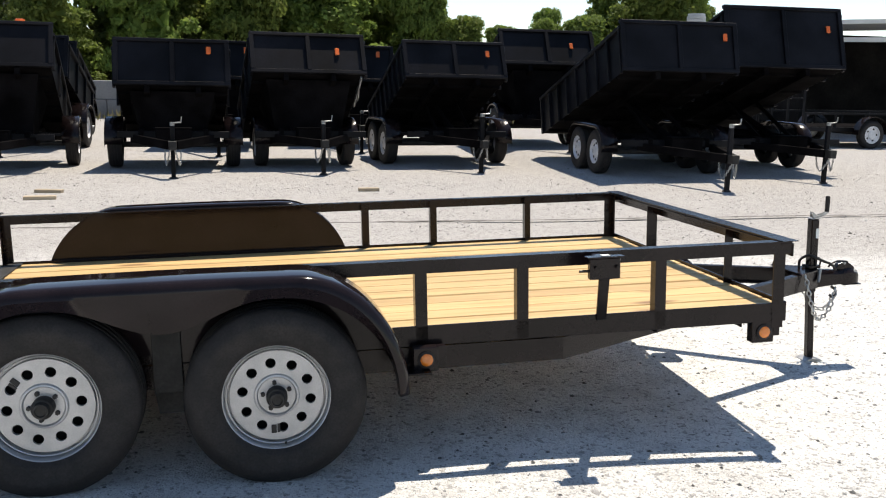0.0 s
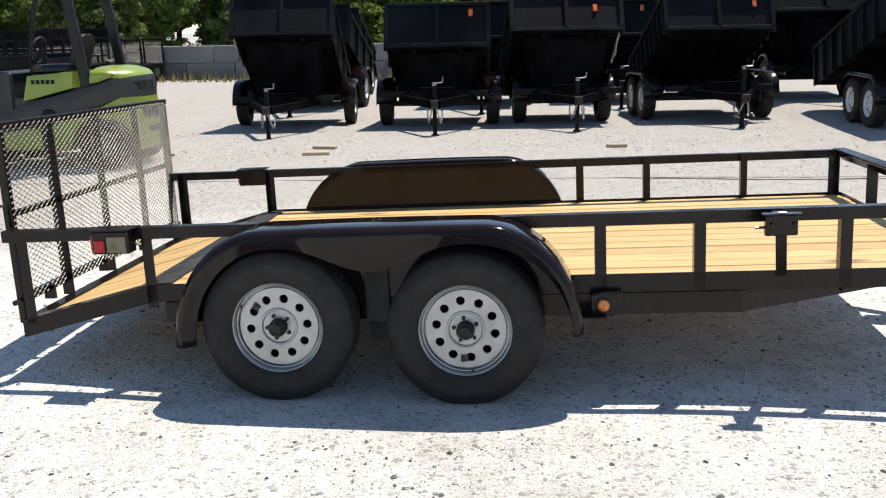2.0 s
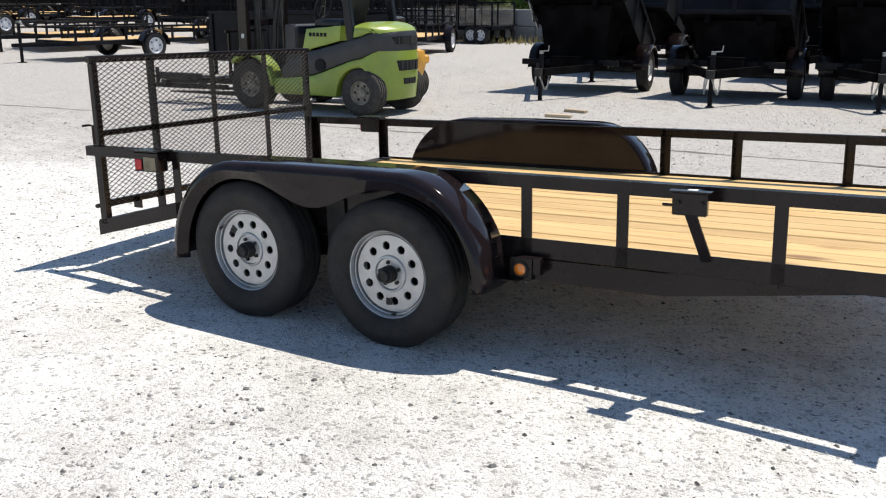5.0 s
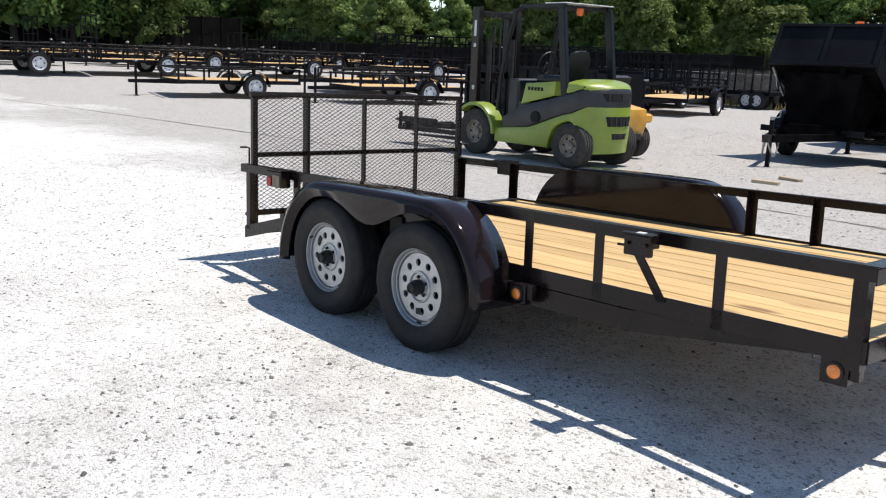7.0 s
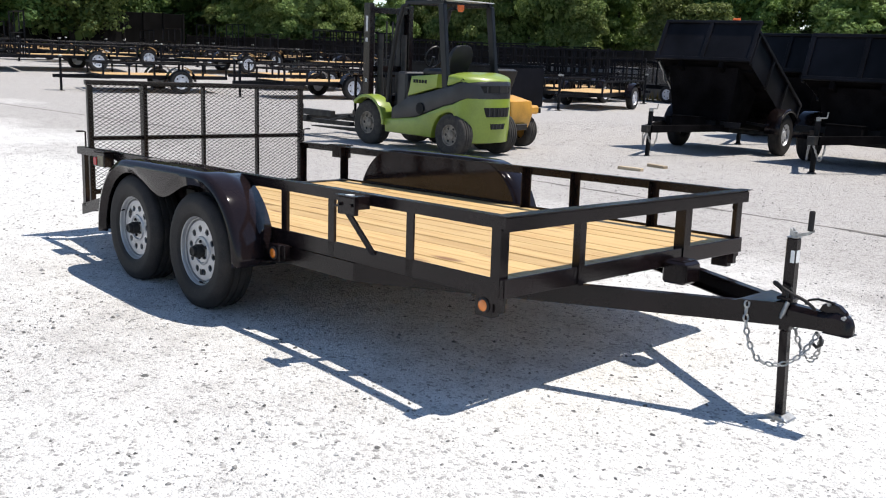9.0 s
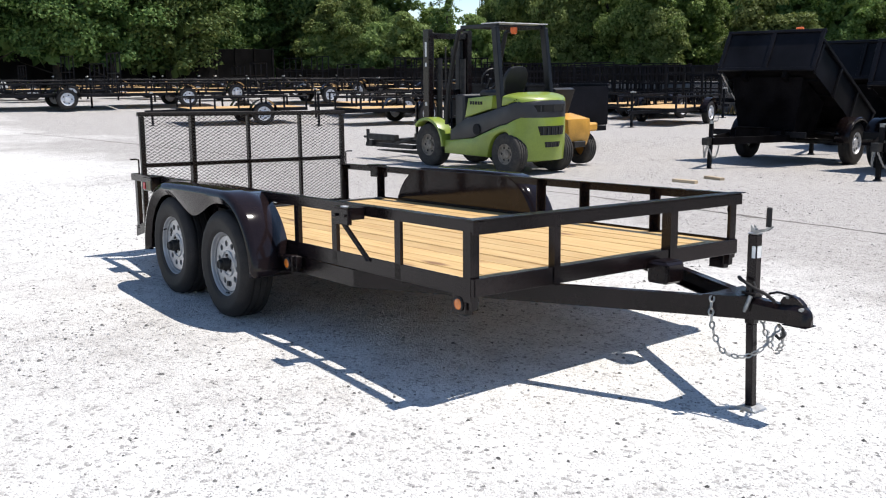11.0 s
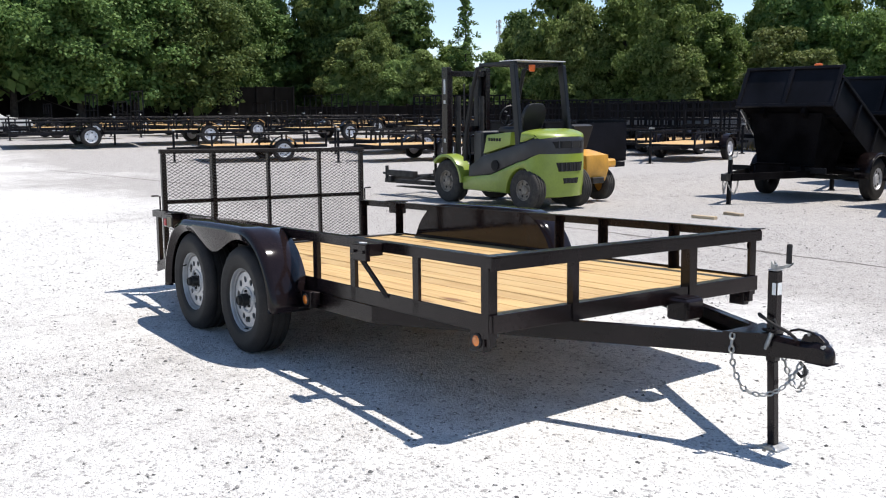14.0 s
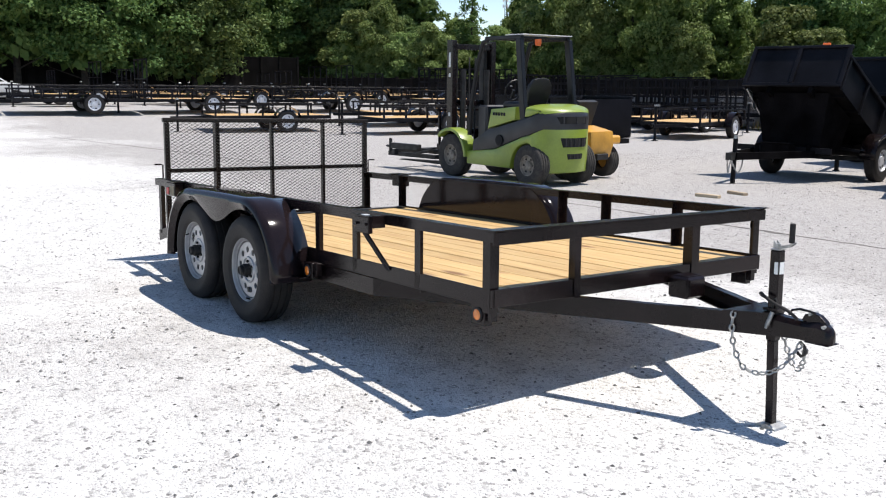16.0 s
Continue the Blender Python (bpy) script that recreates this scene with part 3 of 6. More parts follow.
def build_frame():
    for s, lab in ((-1, ""), (1, "")):
        y = s * (W + 0.028)
        b = B()
        angle_bar(b, (REAR - 0.04, y, 0.052), (FRONT + 0.045, y, 0.052), 0.055, 0.006, (0, -s, 0), (0, 0, -1))
        part("top_rail", b, BLACK, trailer)
        b = B()     # deck side angle
        box(b, BREAK, FRONT + 0.035, min(y - s * 0.006, y - s * 0.016), max(y - s * 0.006, y - s * 0.016), DECK - 0.073, DECK + 0.012, 0.002)
        part("side_frame", b, BLACK, trailer)
        b = B()     # dovetail side angle
        angle_bar(b, (REAR, y - s * 0.006, -0.385), (BREAK, y - s * 0.006, DECK + 0.012), 0.085, 0.006, (0, -s, 0), (0, 0, -1))
        part("dovetail_frame", b, BLACK, trailer)
        # main channel under the side, wrapping inwards to the coupler
        b = B()
        path = [Vector((BREAK + 0.05, s * (W + 0.015), 0)), Vector((1.62, s * (W + 0.015), 0)), Vector((3.46, s * 0.045, 0))]
        ins = [Vector((0, -s, 0)), Vector((-0.28, -s, 0)).normalized(), Vector((-0.46, -s * 0.89, 0)).normalized()]
        sec = [(0, -0.410), (0, -0.314), (0.044, -0.314), (0.044, -0.321), (0.007, -0.321), (0.007, -0.403), (0.044, -0.403), (0.044, -0.410)]
        rings = [[b.verts.new(p + q * o + Vector((0, 0, z))) for o, z in sec] for p, q in zip(path, ins)]
        for ra, rb in zip(rings, rings[1:]):
            for k in range(8):
                b.faces.new((ra[k], rb[k], rb[(k + 1) % 8], ra[(k + 1) % 8]))
        b.faces.new(rings[0])
        b.faces.new(rings[-1][::-1])
        bmesh.ops.recalc_face_normals(b, faces=b.faces)
        part("tongue_channel", b, BLACK, trailer)
        # posts
        for x in (1.009, 1.439, 2.054):
            b = B()
            angle_bar(b, (x - 0.025, s * (W + 0.022), 0.046), (x - 0.025, s * (W + 0.022), -0.305), 0.050, 0.006, (1, 0, 0), (0, -s, 0))
            part("post", b, BLACK, trailer)
        for x, lo in ((-1.075, -0.335), (-1.69, -0.40)):
            b = B()
            angle_bar(b, (x - 0.025, s * (W + 0.022), 0.046), (x - 0.025, s * (W + 0.022), lo), 0.050, 0.006, (1, 0, 0), (0, -s, 0))
            part("post", b, BLACK, trailer)
        b = B()     # front corner post, down past the frame
        angle_bar(b, (FRONT + 0.018, s * (W + 0.024), 0.044), (FRONT + 0.018, s * (W + 0.024), -0.335), 0.054, 0.007, (-1, 0, 0), (0, -s, 0))
        part("corner_post", b, BLACK, trailer)
        for zz in (-0.23, -0.02):
            b = B()     # wire grommet loop on the corner post
            c = Vector((FRONT - 0.022, s * (W + 0.012), zz - 0.03))
            bend(b, [c + Vector((-0.012 * math.sin(k * 0.52), 0, 0.022 * math.cos(k * 0.52))) for k in range(13)], 0.004, 6)
            part("wire_loop", b, BLACK, trailer)
    b = B()
    angle_bar(b, (FRONT + 0.050, -W - 0.032, 0.0435), (FRONT + 0.050, W + 0.032, 0.0435), 0.058, 0.006, (-1, 0, 0), (0, 0, -1))
    box(b, FRONT - 0.010, FRONT + 0.066, -W - 0.045, W + 0.045, 0.0530, 0.0562)
    box(b, FRONT - 0.002, FRONT + 0.046, -W + 0.03, W - 0.03, 0.0438, 0.0528)
    part("front_rail", b, BLACK, trailer)
    b = B()
    box(b, FRONT + 0.030, FRONT + 0.040, -W - 0.012, W + 0.012, DECK - 0.071, DECK + 0.014, 0.002)
    part("front_frame", b, BLACK, trailer)
    for y, wd in ((-0.490, 0.042), (0.412, 0.062)):
        b = B()
        angle_bar(b, (FRONT + 0.046, y - wd / 2, 0.036), (FRONT + 0.046, y - wd / 2, -0.312), wd, 0.006, (0, 1, 0), (-1, 0, 0))
        part("front_post", b, BLACK, trailer)
    for x in (-0.95, -0.45, 0.05, 0.55, 1.05, 1.55, 2.05, 2.45):
        b = B()
        angle_bar(b, (x, -W, DECK - 0.045), (x, W, DECK - 0.045), 0.05, 0.005, (1, 0, 0), (0, 0, -1))
        part("cross_member", b, BLACK, trailer)
    b = B()
    angle_bar(b, (REAR - 0.002, -W - 0.015, -0.378), (REAR - 0.002, W + 0.015, -0.378), 0.075, 0.006, (1, 0, 0), (0, 0, -1))
    part("rear_frame", b, BLACK, trailer)
    b = B()         # flat bar over the joint between the two decks
    prism(b, [(BREAK - 0.085, DECK - 0.012), (BREAK, DECK + 0.003), (BREAK + 0.075, DECK + 0.003), (BREAK + 0.075, DECK + 0.009), (BREAK, DECK + 0.009), (BREAK - 0.085, DECK - 0.006)], -W + 0.015, W - 0.015)
    part("joint_plate", b, DARKSTEEL, trailer, "dark steel strip across the deck joint")
    b = B()         # bracket box on the tongue under the front frame
    box(b, 2.665, 2.80, 0.185, 0.335, -0.378, -0.262, 0.012)
    box(b, 2.80, 2.806, 0.20, 0.32, -0.366, -0.275, 0.002)
    box(b, 2.69, 2.78, 0.20, 0.32, -0.262, -0.256, 0.002)
    part("tongue_bracket", b, BLACK, trailer)
    # ramp lift bracket standing out from the top rail, with its slanted arm
    y = -(W + 0.03)
    b = B()
    box(b, 1.680, 1.812, y - 0.135, y - 0.105, -0.040, 0.048, 0.004)
    box(b, 1.668, 1.826, y - 0.142, y - 0.100, 0.0485, 0.0545, 0.0)
    box(b, 1.730, 1.764, y - 0.105, y + 0.004, -0.020, 0.046, 0.003)
    for x in (1.695, 1.785):
        rod(b, (x + 0.01, y - 0.136, 0.010), (x + 0.01, y - 0.148, 0.010), 0.008, 6)
    rod(b, (1.685, y - 0.12, -0.005), (1.640, y - 0.12, -0.005), 0.006, 6)
    lift = part("lift_bracket", b, BLACK, trailer, "black ramp lift bracket")
    b = B()
    beam(b, (1.748, y - 0.118, -0.035), (1.786, y + 0.012, -0.245), 0.012, 0.045, 0.002, (1, 0, 0))
    part("arm", b, BLACK, lift)
    b = B()
    box(b, 1.735, 1.770, y - 0.128, y - 0.098, 0.055, 0.0575)
    part("label", b, WHITE, lift)


build_frame()


def plank(bm, x0, x1, y0, y1, top, thick=0.038, ease=0.006):
    """A board along x with eased upper edges."""
    prism(bm, [(y0, top - thick), (y1, top - thick), (y1, top - ease), (y1 - ease * 0.8, top), (y0 + ease * 0.8, top), (y0, top - ease)], x0, x1, axis="x")


def build_deck():
    rng = random.Random(3)
    n = 14
    inner = W + 0.008
    pitch = 2 * inner / n
    for k in range(n):
        y0 = -inner + k * pitch
        b = B()
        ga, gb = rng.uniform(0.0025, 0.0048), rng.uniform(0.0025, 0.0048)
        plank(b, BREAK + 0.045, FRONT + 0.020 + rng.uniform(-0.006, 0.004), y0 + (ga if k else -0.003), y0 + pitch - (gb if k < n - 1 else -0.003), DECK + rng.uniform(-0.004, 0.002))
        part("deck_board", b, PINE, trailer)
    drop = Vector((REAR - BREAK, 0, -0.40 - DECK))
    tilt = math.atan2(-drop.z, -drop.x)
    ln = drop.length - 0.05
    m = pose(BREAK - 0.045, 0, DECK - 0.012) @ Matrix.Rotation(-tilt, 4, "Y")
    for k in range(n):
        y0 = -inner + k * pitch
        b = B()
        plank(b, -ln, -0.004, y0 + 0.004, y0 + pitch - 0.004, rng.uniform(-0.003, 0.002))
        part("dovetail_board", b, PINE, trailer, "", m)


build_deck()


def fender_profiles(n=60):
    """Outer contour and lower skirt edge of the tandem fender, as matching lists of (x, z)."""
    outer, lower = [], []
    for i in range(n + 1):
        u = i / n
        if u < 0.3:
            a = math.pi / 2 * (u / 0.3)
            outer.append((-0.455 - 0.435 * math.cos(a), -0.455 + 0.515 * math.sin(a)))
        elif u <= 0.7:
            q = (u - 0.3) / 0.4
            outer.append((-0.455 + 0.945 * q, 0.060 + 0.004 * math.sin(math.pi * q)))
        else:
            a = math.pi / 2 * (1 - (u - 0.7) / 0.3)
            outer.append((0.490 + 0.430 * math.cos(a), -0.430 + 0.490 * math.sin(a)))
        x = outer[-1][0]
        if u < 0.3:
            a = math.pi / 2 * (u / 0.3)
            lower.append((-0.42 - 0.380 * math.cos(a), -0.455 + 0.435 * math.sin(a)))
        elif u <= 0.7:
            q = (u - 0.3) / 0.4
            lower.append((-0.42 + 0.86 * q, -0.020 - 0.110 * (0.5 - 0.5 * math.cos(2 * math.pi * q)) ** 1.3))
        else:
            a = math.pi / 2 * (1 - (u - 0.7) / 0.3)
            lower.append((0.440 + 0.435 * math.cos(a), -0.430 + 0.410 * math.sin(a)))
    return outer, lower


def build_fender(s):
    outer, lower = fender_profiles()
    b = B()
    yi, yo, r = 1.019, 1.275, 0.042
    rows = []
    for (xo, zo), (xl, zl) in zip(outer, lower):
        dx, dz = xl - xo, zl - zo
        ln = math.hypot(dx, dz) or 1
        ux, uz = dx / ln, dz / ln
        row = [(xo, yi, zo), (xo, yi + 0.12, zo)]
        for k in range(5):
            a = math.pi / 2 * k / 4
            row.append((xo + ux * r * (1 - math.cos(a)), yo - r + r * math.sin(a), zo + uz * r * (1 - math.cos(a))))
        row += [(xl, yo - 0.030, zl), (xl, yo - 0.042, zl)]
        rows.append([b.verts.new((x, s * y, z)) for x, y, z in row])
    for i in range(len(rows) - 1):
        for k in range(len(rows[0]) - 1):
            b.faces.new((rows[i][k], rows[i + 1][k], rows[i + 1][k + 1], rows[i][k + 1]))
    bmesh.ops.recalc_face_normals(b, faces=b.faces)
    f = part("fender", b, GLOSS, trailer, "glossy black steel tandem fender", None, True)
    sol = f.modifiers.new("thickness", "SOLIDIFY")
    sol.thickness, sol.offset = 0.004, 0
    # inner wall plate beside the deck
    b = B()
    prism(b, [(x, z) for x, z in outer if z > -0.30], s * 1.020, s * 1.026)
    part("fender_back", b, GLOSS, f)
    # end braces
    for x, sg in ((0.925, 1), (-0.905, -1)):
        b = B()
        box(b, x - 0.03, x + 0.10 if sg > 0 else x + 0.03, min(s * 1.03, s * 1.15), max(s * 1.03, s * 1.08), -0.392, -0.384, 0.001)
        part("brace", b, BLACK, f)
    return f


for s in (-1, 1):
    build_fender(s)


def build_running_gear():
    inv = T_POSE.inverted()
    for s in (-1, 1):
        for x, spin in ((-0.418, 122), (0.418, -8)):
            c = inv @ Vector((x, s * 1.150, 0.3215))
            m = pose(c.x, c.y, c.z) @ (Matrix.Rotation(math.pi, 4, "Z") if s > 0 else Matrix.Identity(4))
            modular_wheel(trailer, m, spin)
            b = B()
            for k in range(4):     # leaf spring
                beam(b, (x - 0.30 + 0.06 * k, s * 0.93, c.z - 0.05 - 0.008 * k), (x + 0.30 - 0.06 * k, s * 0.93, c.z - 0.05 - 0.008 * k), 0.045, 0.007, 0.001)
            part("leaf_spring", b, DARKSTEEL, trailer)
        b = B()
        prism(b, [(-0.07, -0.41), (0.07, -0.41), (0.05, -0.53), (-0.05, -0.53)], s * 0.93 - 0.03, s * 0.93 + 0.03)
        part("spring_hanger", b, DARKSTEEL, trailer)
        b = B()
        box(b, -0.055, 0.055, min(s * 1.03, s * 1.04), max(s * 1.03, s * 1.04), -0.42, -0.10, 0.002)
        part("hanger_plate", b, DARKSTEEL, trailer)
    for x in (-0.418, 0.418):
        c = inv @ Vector((x, 0, 0.30))
        b = B()
        rod(b, (c.x, -1.06, c.z), (c.x, 1.06, c.z), 0.032, 16)
        part("axle", b, DARKSTEEL, trailer, "", None, True)


build_running_gear()


def marker(x, y, z, s, side):
    """Amber side marker in a black box bracket."""
    b = B()
    box(b, x - 0.055, x + 0.050, min(y, y - side * 0.05), max(y, y - side * 0.05), z - 0.055, z + 0.045, 0.004)
    box(b, x + 0.050, x + 0.085, min(y - side * 0.012, y - side * 0.05), max(y - side * 0.012, y - side * 0.05), z - 0.03, z + 0.045, 0.002)
    base = part("marker_light", b, BLACK, trailer, "black marker bracket with amber lens")
    b = B()
    lathe(b, [(0.029, 0), (0.029, 0.006), (0.022, 0.011), (0.010, 0.013)], 20)
    part("lens", b, AMBER, base, "round amber lens", pose(x, y, z - 0.005, 0, 0, 0 if side < 0 else 180), True)
    b = B()
    lathe(b, [(0.036, 0), (0.036, 0.006), (0.031, 0.008)], 20)
    part("grommet", b, RUBBER, base, "", pose(x, y, z - 0.005, 0, 0, 0 if side < 0 else 180), True)


for s in (-1, 1):
    marker(1.014, s * 1.092, -0.341, s, s)
    marker(2.550, s * 1.022, -0.347, s, s)


def build_tail_light(s):
    y = s * (W + 0.03)
    def strip(x0, x1, d0, d1, z0, z1, bev=0.0):
        bm = B()
        box(bm, x0, x1, min(y + s * d0, y + s * d1), max(y + s * d0, y + s * d1), z0, z1, bev)
        return bm
    bm = strip(-1.300, -1.120, 0.0, 0.075, -0.055, 0.050, 0.005)
    box(bm, -1.305, -1.105, min(y - s * 0.03, y + s * 0.085), max(y - s * 0.03, y + s * 0.085), 0.053, 0.060, 0.0)
    base = part("tail_light", bm, BLACK, trailer, "black boxed tail light with red lens")
    part("lens", strip(-1.288, -1.236, 0.0755, 0.083, -0.046, 0.012, 0.004), RED, base, "red side lens")
    part("housing_side", strip(-1.226, -1.135, 0.0755, 0.078, -0.048, 0.024, 0.001), CREAM, base, "dusty tan housing side")
    part("rear_lens", strip(-1.309, -1.3005, 0.01, 0.065, -0.045, 0.035, 0.002), RED, base, "red rear lens")


for s in (-1, 1):
    build_tail_light(s)


def build_gate():
    """Ramp gate: square tube frame, three uprights, a middle bar and expanded metal."""
    y0, y1, z0, z1, x = -0.935, 1.055, -0.425, 0.555, -1.79
    t = 0.038
    b = B()
    box(b, x - t / 2 - 0.001, x + t / 2 + 0.001, y0 - 0.012, y1 + 0.012, z1 - t, z1, 0.004)
    gate = part("ramp_gate", b, BLACK, trailer, "black upright ramp gate with expanded metal")
    for ya in (y0, y1 - t - 0.004):
        b = B()
        box(b, x - t / 2, x + t / 2, ya, ya + t + 0.004, z0, z1 - t - 0.001, 0.004)
        part("stile", b, BLACK, gate)
    b = B()
    box(b, x - t / 2, x + t / 2, y0 + t, y1 - t, z0 + 0.10, z0 + 0.10 + t, 0.003)
    part("bottom_bar", b, BLACK, gate)
    for y, wd in ((-0.468, 0.062), (0.060, 0.042), (0.585, 0.042)):
        b = B()
        angle_bar(b, (x - 0.018, y - wd / 2, z0 + 0.03), (x - 0.018, y - wd / 2, z1 - t), wd, 0.005, (0, 1, 0), (1, 0, 0))
        part("upright", b, BLACK, gate)
    b = B()
    angle_bar(b, (x - 0.019, y0 + t, 0.125), (x - 0.019, y1 - t, 0.125), 0.034, 0.005, (0, 0, -1), (1, 0, 0))
    part("crossbar", b, BLACK, gate)
    # expanded metal: zigzag strands meeting at the knuckles
    b = B()
    px, pz = 0.0508, 0.0286
    ny, nz = int((y1 - y0 - 0.02) / px * 2), int((z1 - z0 - 0.12) / pz)
    xx = x + t / 2 + 0.003
    for r in range(nz):
        for half in (0, 1):
            last = None
            for k in range(ny + 1):
                yy = y0 + 0.01 + k * px / 2
                up = pz / 2 - 0.0006 if k % 2 else 0.0006
                zz = z0 + 0.105 + (r * pz + up if half == 0 else (r + 1) * pz - up)
                ring = [b.verts.new((xx + a, yy, zz + c)) for a, c in ((0.0027, 0.0001), (0.0012, -0.0024), (-0.0027, -0.0001), (-0.0012, 0.0024))]
                if last:
                    for q in range(4):
                        b.faces.new((last[q], last[(q + 1) % 4], ring[(q + 1) % 4], ring[q]))
                last = ring
    tagged(part("expanded_metal", b, MESH, gate, "black diamond expanded metal"), kind="stuff")
    for s, y in ((-1, y0 - 0.02), (1, y1 + 0.02)):
        b = B()
        bend(b, [(x, y - 0.07 if s < 0 else y + 0.07, 0.165), (x, y - 0.02 if s < 0 else y + 0.02, 0.165), (x, y, 0.16), (x, y, 0.05)], 0.007, 8)
        part("latch_pin", b, BLACK, gate)
        b = B()
        rod(b, (x, min(y, y + s * 0.03), z0 + 0.115), (x, max(y, y + s * 0.03) + 0.001, z0 + 0.115), 0.013, 10)
        part("hinge", b, BLACK, gate)
    for y in (-0.7, -0.1, 0.45, 0.85):
        b = B()
        box(b, x - 0.01, x + 0.05, y, y + 0.014, z0 + 0.06, z0 + 0.13)
        part("hinge_tab", b, BLACK, gate)
    return gate


build_gate()


def chain(parent, pts, link=0.041, wire=0.0046, name="safety_chain"):
    """A chain of oval links hung through the points."""
    pts = [Vector(p) for p in pts]
    dense = []
    for i in range(len(pts) - 1):
        p0, p1, p2, p3 = pts[max(i - 1, 0)], pts[i], pts[i + 1], pts[min(i + 2, len(pts) - 1)]
        for k in range(30):
            t = k / 30
            dense.append(0.5 * ((2 * p1) + (p2 - p0) * t + (2 * p0 - 5 * p1 + 4 * p2 - p3) * t * t + (3 * p1 - p0 - 3 * p2 + p3) * t ** 3))
    dense.append(pts[-1])
    b = B()
    acc, last, k = 0.0, dense[0], 0
    step = link - 2.2 * wire
    for p, q in zip(dense, dense[1:]):
        acc += (q - p).length
        if acc >= step:
            acc -= step
            d = (q - last).normalized()
            last = q
            up = d.orthogonal().normalized()
            if abs(up.z) > 0.9:
                up = d.cross(up)
            side = d.cross(up)
            if k % 2:
                up, side = side, up
            k += 1
            loop = []
            for j in range(12):
                a = 2 * math.pi * j / 12
                e = math.cos(a)
                loop.append(q + d * (link / 2 - wire) * (e if abs(e) < 0.99 else e) + up * 0.0105 * math.sin(a))
            rings = []
            for j in range(12):
                t = (loop[(j + 1) % 12] - loop[j - 1]).normalized()
                nn = side
                mm = t.cross(nn)
                rings.append([b.verts.new(loop[j] + wire * (nn * math.cos(c) + mm * math.sin(c))) for c in (0, 1.57, 3.14, 4.71)])
            for j in range(12):
                for c in range(4):
                    b.faces.new((rings[j][c], rings[j][(c + 1) % 4], rings[(j + 1) % 12][(c + 1) % 4], rings[(j + 1) % 12][c]))
    return part(name, b, ZINC, parent, "zinc-plated steel safety chain", None, True)


def build_hitch():
    # coupler: formed channel running out into a rounded ball socket with a flat lip
    b = B()
    secs = [(3.38, 0.048, -0.412, -0.312), (3.47, 0.047, -0.408, -0.314), (3.54, 0.040, -0.404, -0.318), (3.595, 0.035, -0.402, -0.322), (3.63, 0.039, -0.402, -0.318),
            (3.665, 0.043, -0.402, -0.312), (3.70, 0.038, -0.402, -0.318), (3.725, 0.026, -0.402, -0.335), (3.737, 0.010, -0.400, -0.360)]
    rings = []
    for x, h, z0, z1 in secs:
        e = min(0.022, h * 0.6)
        rings.append([b.verts.new((x, q * h if abs(q) == 1 else q * (h - e), z)) for q, z in ((-1, z0), (-1, z1 - e), (-0.999, z1), (0.999, z1), (1, z1 - e), (1, z0))])
    for ra, rb in zip(rings, rings[1:]):
        for k in range(6):
            b.faces.new((ra[k], rb[k], rb[(k + 1) % 6], ra[(k + 1) % 6]))
    b.faces.new(rings[0])
    b.faces.new(rings[-1][::-1])
    bmesh.ops.recalc_face_normals(b, faces=b.faces)
    box(b, 3.62, 3.735, -0.046, 0.046, -0.407, -0.4025, 0.002)
    coup = part("coupler", b, BLACK, trailer, "black pressed steel ball coupler", None, True)
    b = B()
    prism(b, [(3.585, -0.318), (3.60, -0.288), (3.635, -0.276), (3.67, -0.284), (3.70, -0.308), (3.712, -0.335)], -0.017, 0.017, 0.004)
    part("latch", b, BLACK, coup)
    b = B()
    rod(b, (3.632, -0.030, -0.282), (3.632, 0.030, -0.282), 0.008, 10)
    rod(b, (3.700, -0.034, -0.330), (3.700, 0.034, -0.330), 0.009, 10)
    part("latch_pin", b, ZINC, coup, "bright latch pins")
    b = B()
    bend(b, [(3.53, -0.026, -0.300), (3.545, -0.030, -0.278), (3.585, -0.030, -0.266), (3.625, -0.026, -0.270), (3.655, -0.020, -0.276)], 0.0055, 6)
    part("latch_handle", b, BLACK, coup, "", None, True)
    b = B()
    prism(b, [(3.28, 0.16), (3.28, -0.16), (3.46, -0.052), (3.46, 0.052)], 0, 0.008)
    bmesh.ops.transform(b, matrix=Matrix(((1, 0, 0, 0), (0, 0, 1, 0), (0, 1, 0, -0.312), (0, 0, 0, 1))), verts=b.verts)
    part("gusset_plate", b, BLACK, trailer)
    # jack: square tube through the tongue, crank on top, drop leg and foot
    b = B()
    box(b, 3.415, 3.463, -0.024, 0.024, -0.44, -0.022, 0.005)
    box(b, 3.402, 3.476, -0.036, 0.036, -0.300, -0.285, 0.002)
    jack = part("jack", b, BLACK, trailer, "black square-tube tongue jack standing on gravel")
    b = B()
    box(b, 3.420, 3.458, -0.019, 0.019, -0.832, -0.44, 0.003, Matrix.Translation((3.439, 0, -0.44)) @ Matrix.Rotation(-0.035, 4, "Y") @ Matrix.Translation((-3.439, 0, 0.44)))
    part("drop_leg", b, BLACK, jack)
    b = B()
    prism(b, [(-0.060, -0.848), (0.060, -0.848), (0.052, -0.838), (0.022, -0.826), (-0.022, -0.826), (-0.052, -0.838)], -0.05, 0.05, 0.003)
    bmesh.ops.translate(b, verts=b.verts, vec=(3.453, 0, 0))
    part("foot", b, ZINC, jack, "zinc-plated jack foot plate")
    b = B()
    box(b, 3.414, 3.464, -0.025, 0.025, -0.0218, -0.016, 0.002)
    rod(b, (3.439, 0, -0.016), (3.439, 0, 0.006), 0.012, 12)
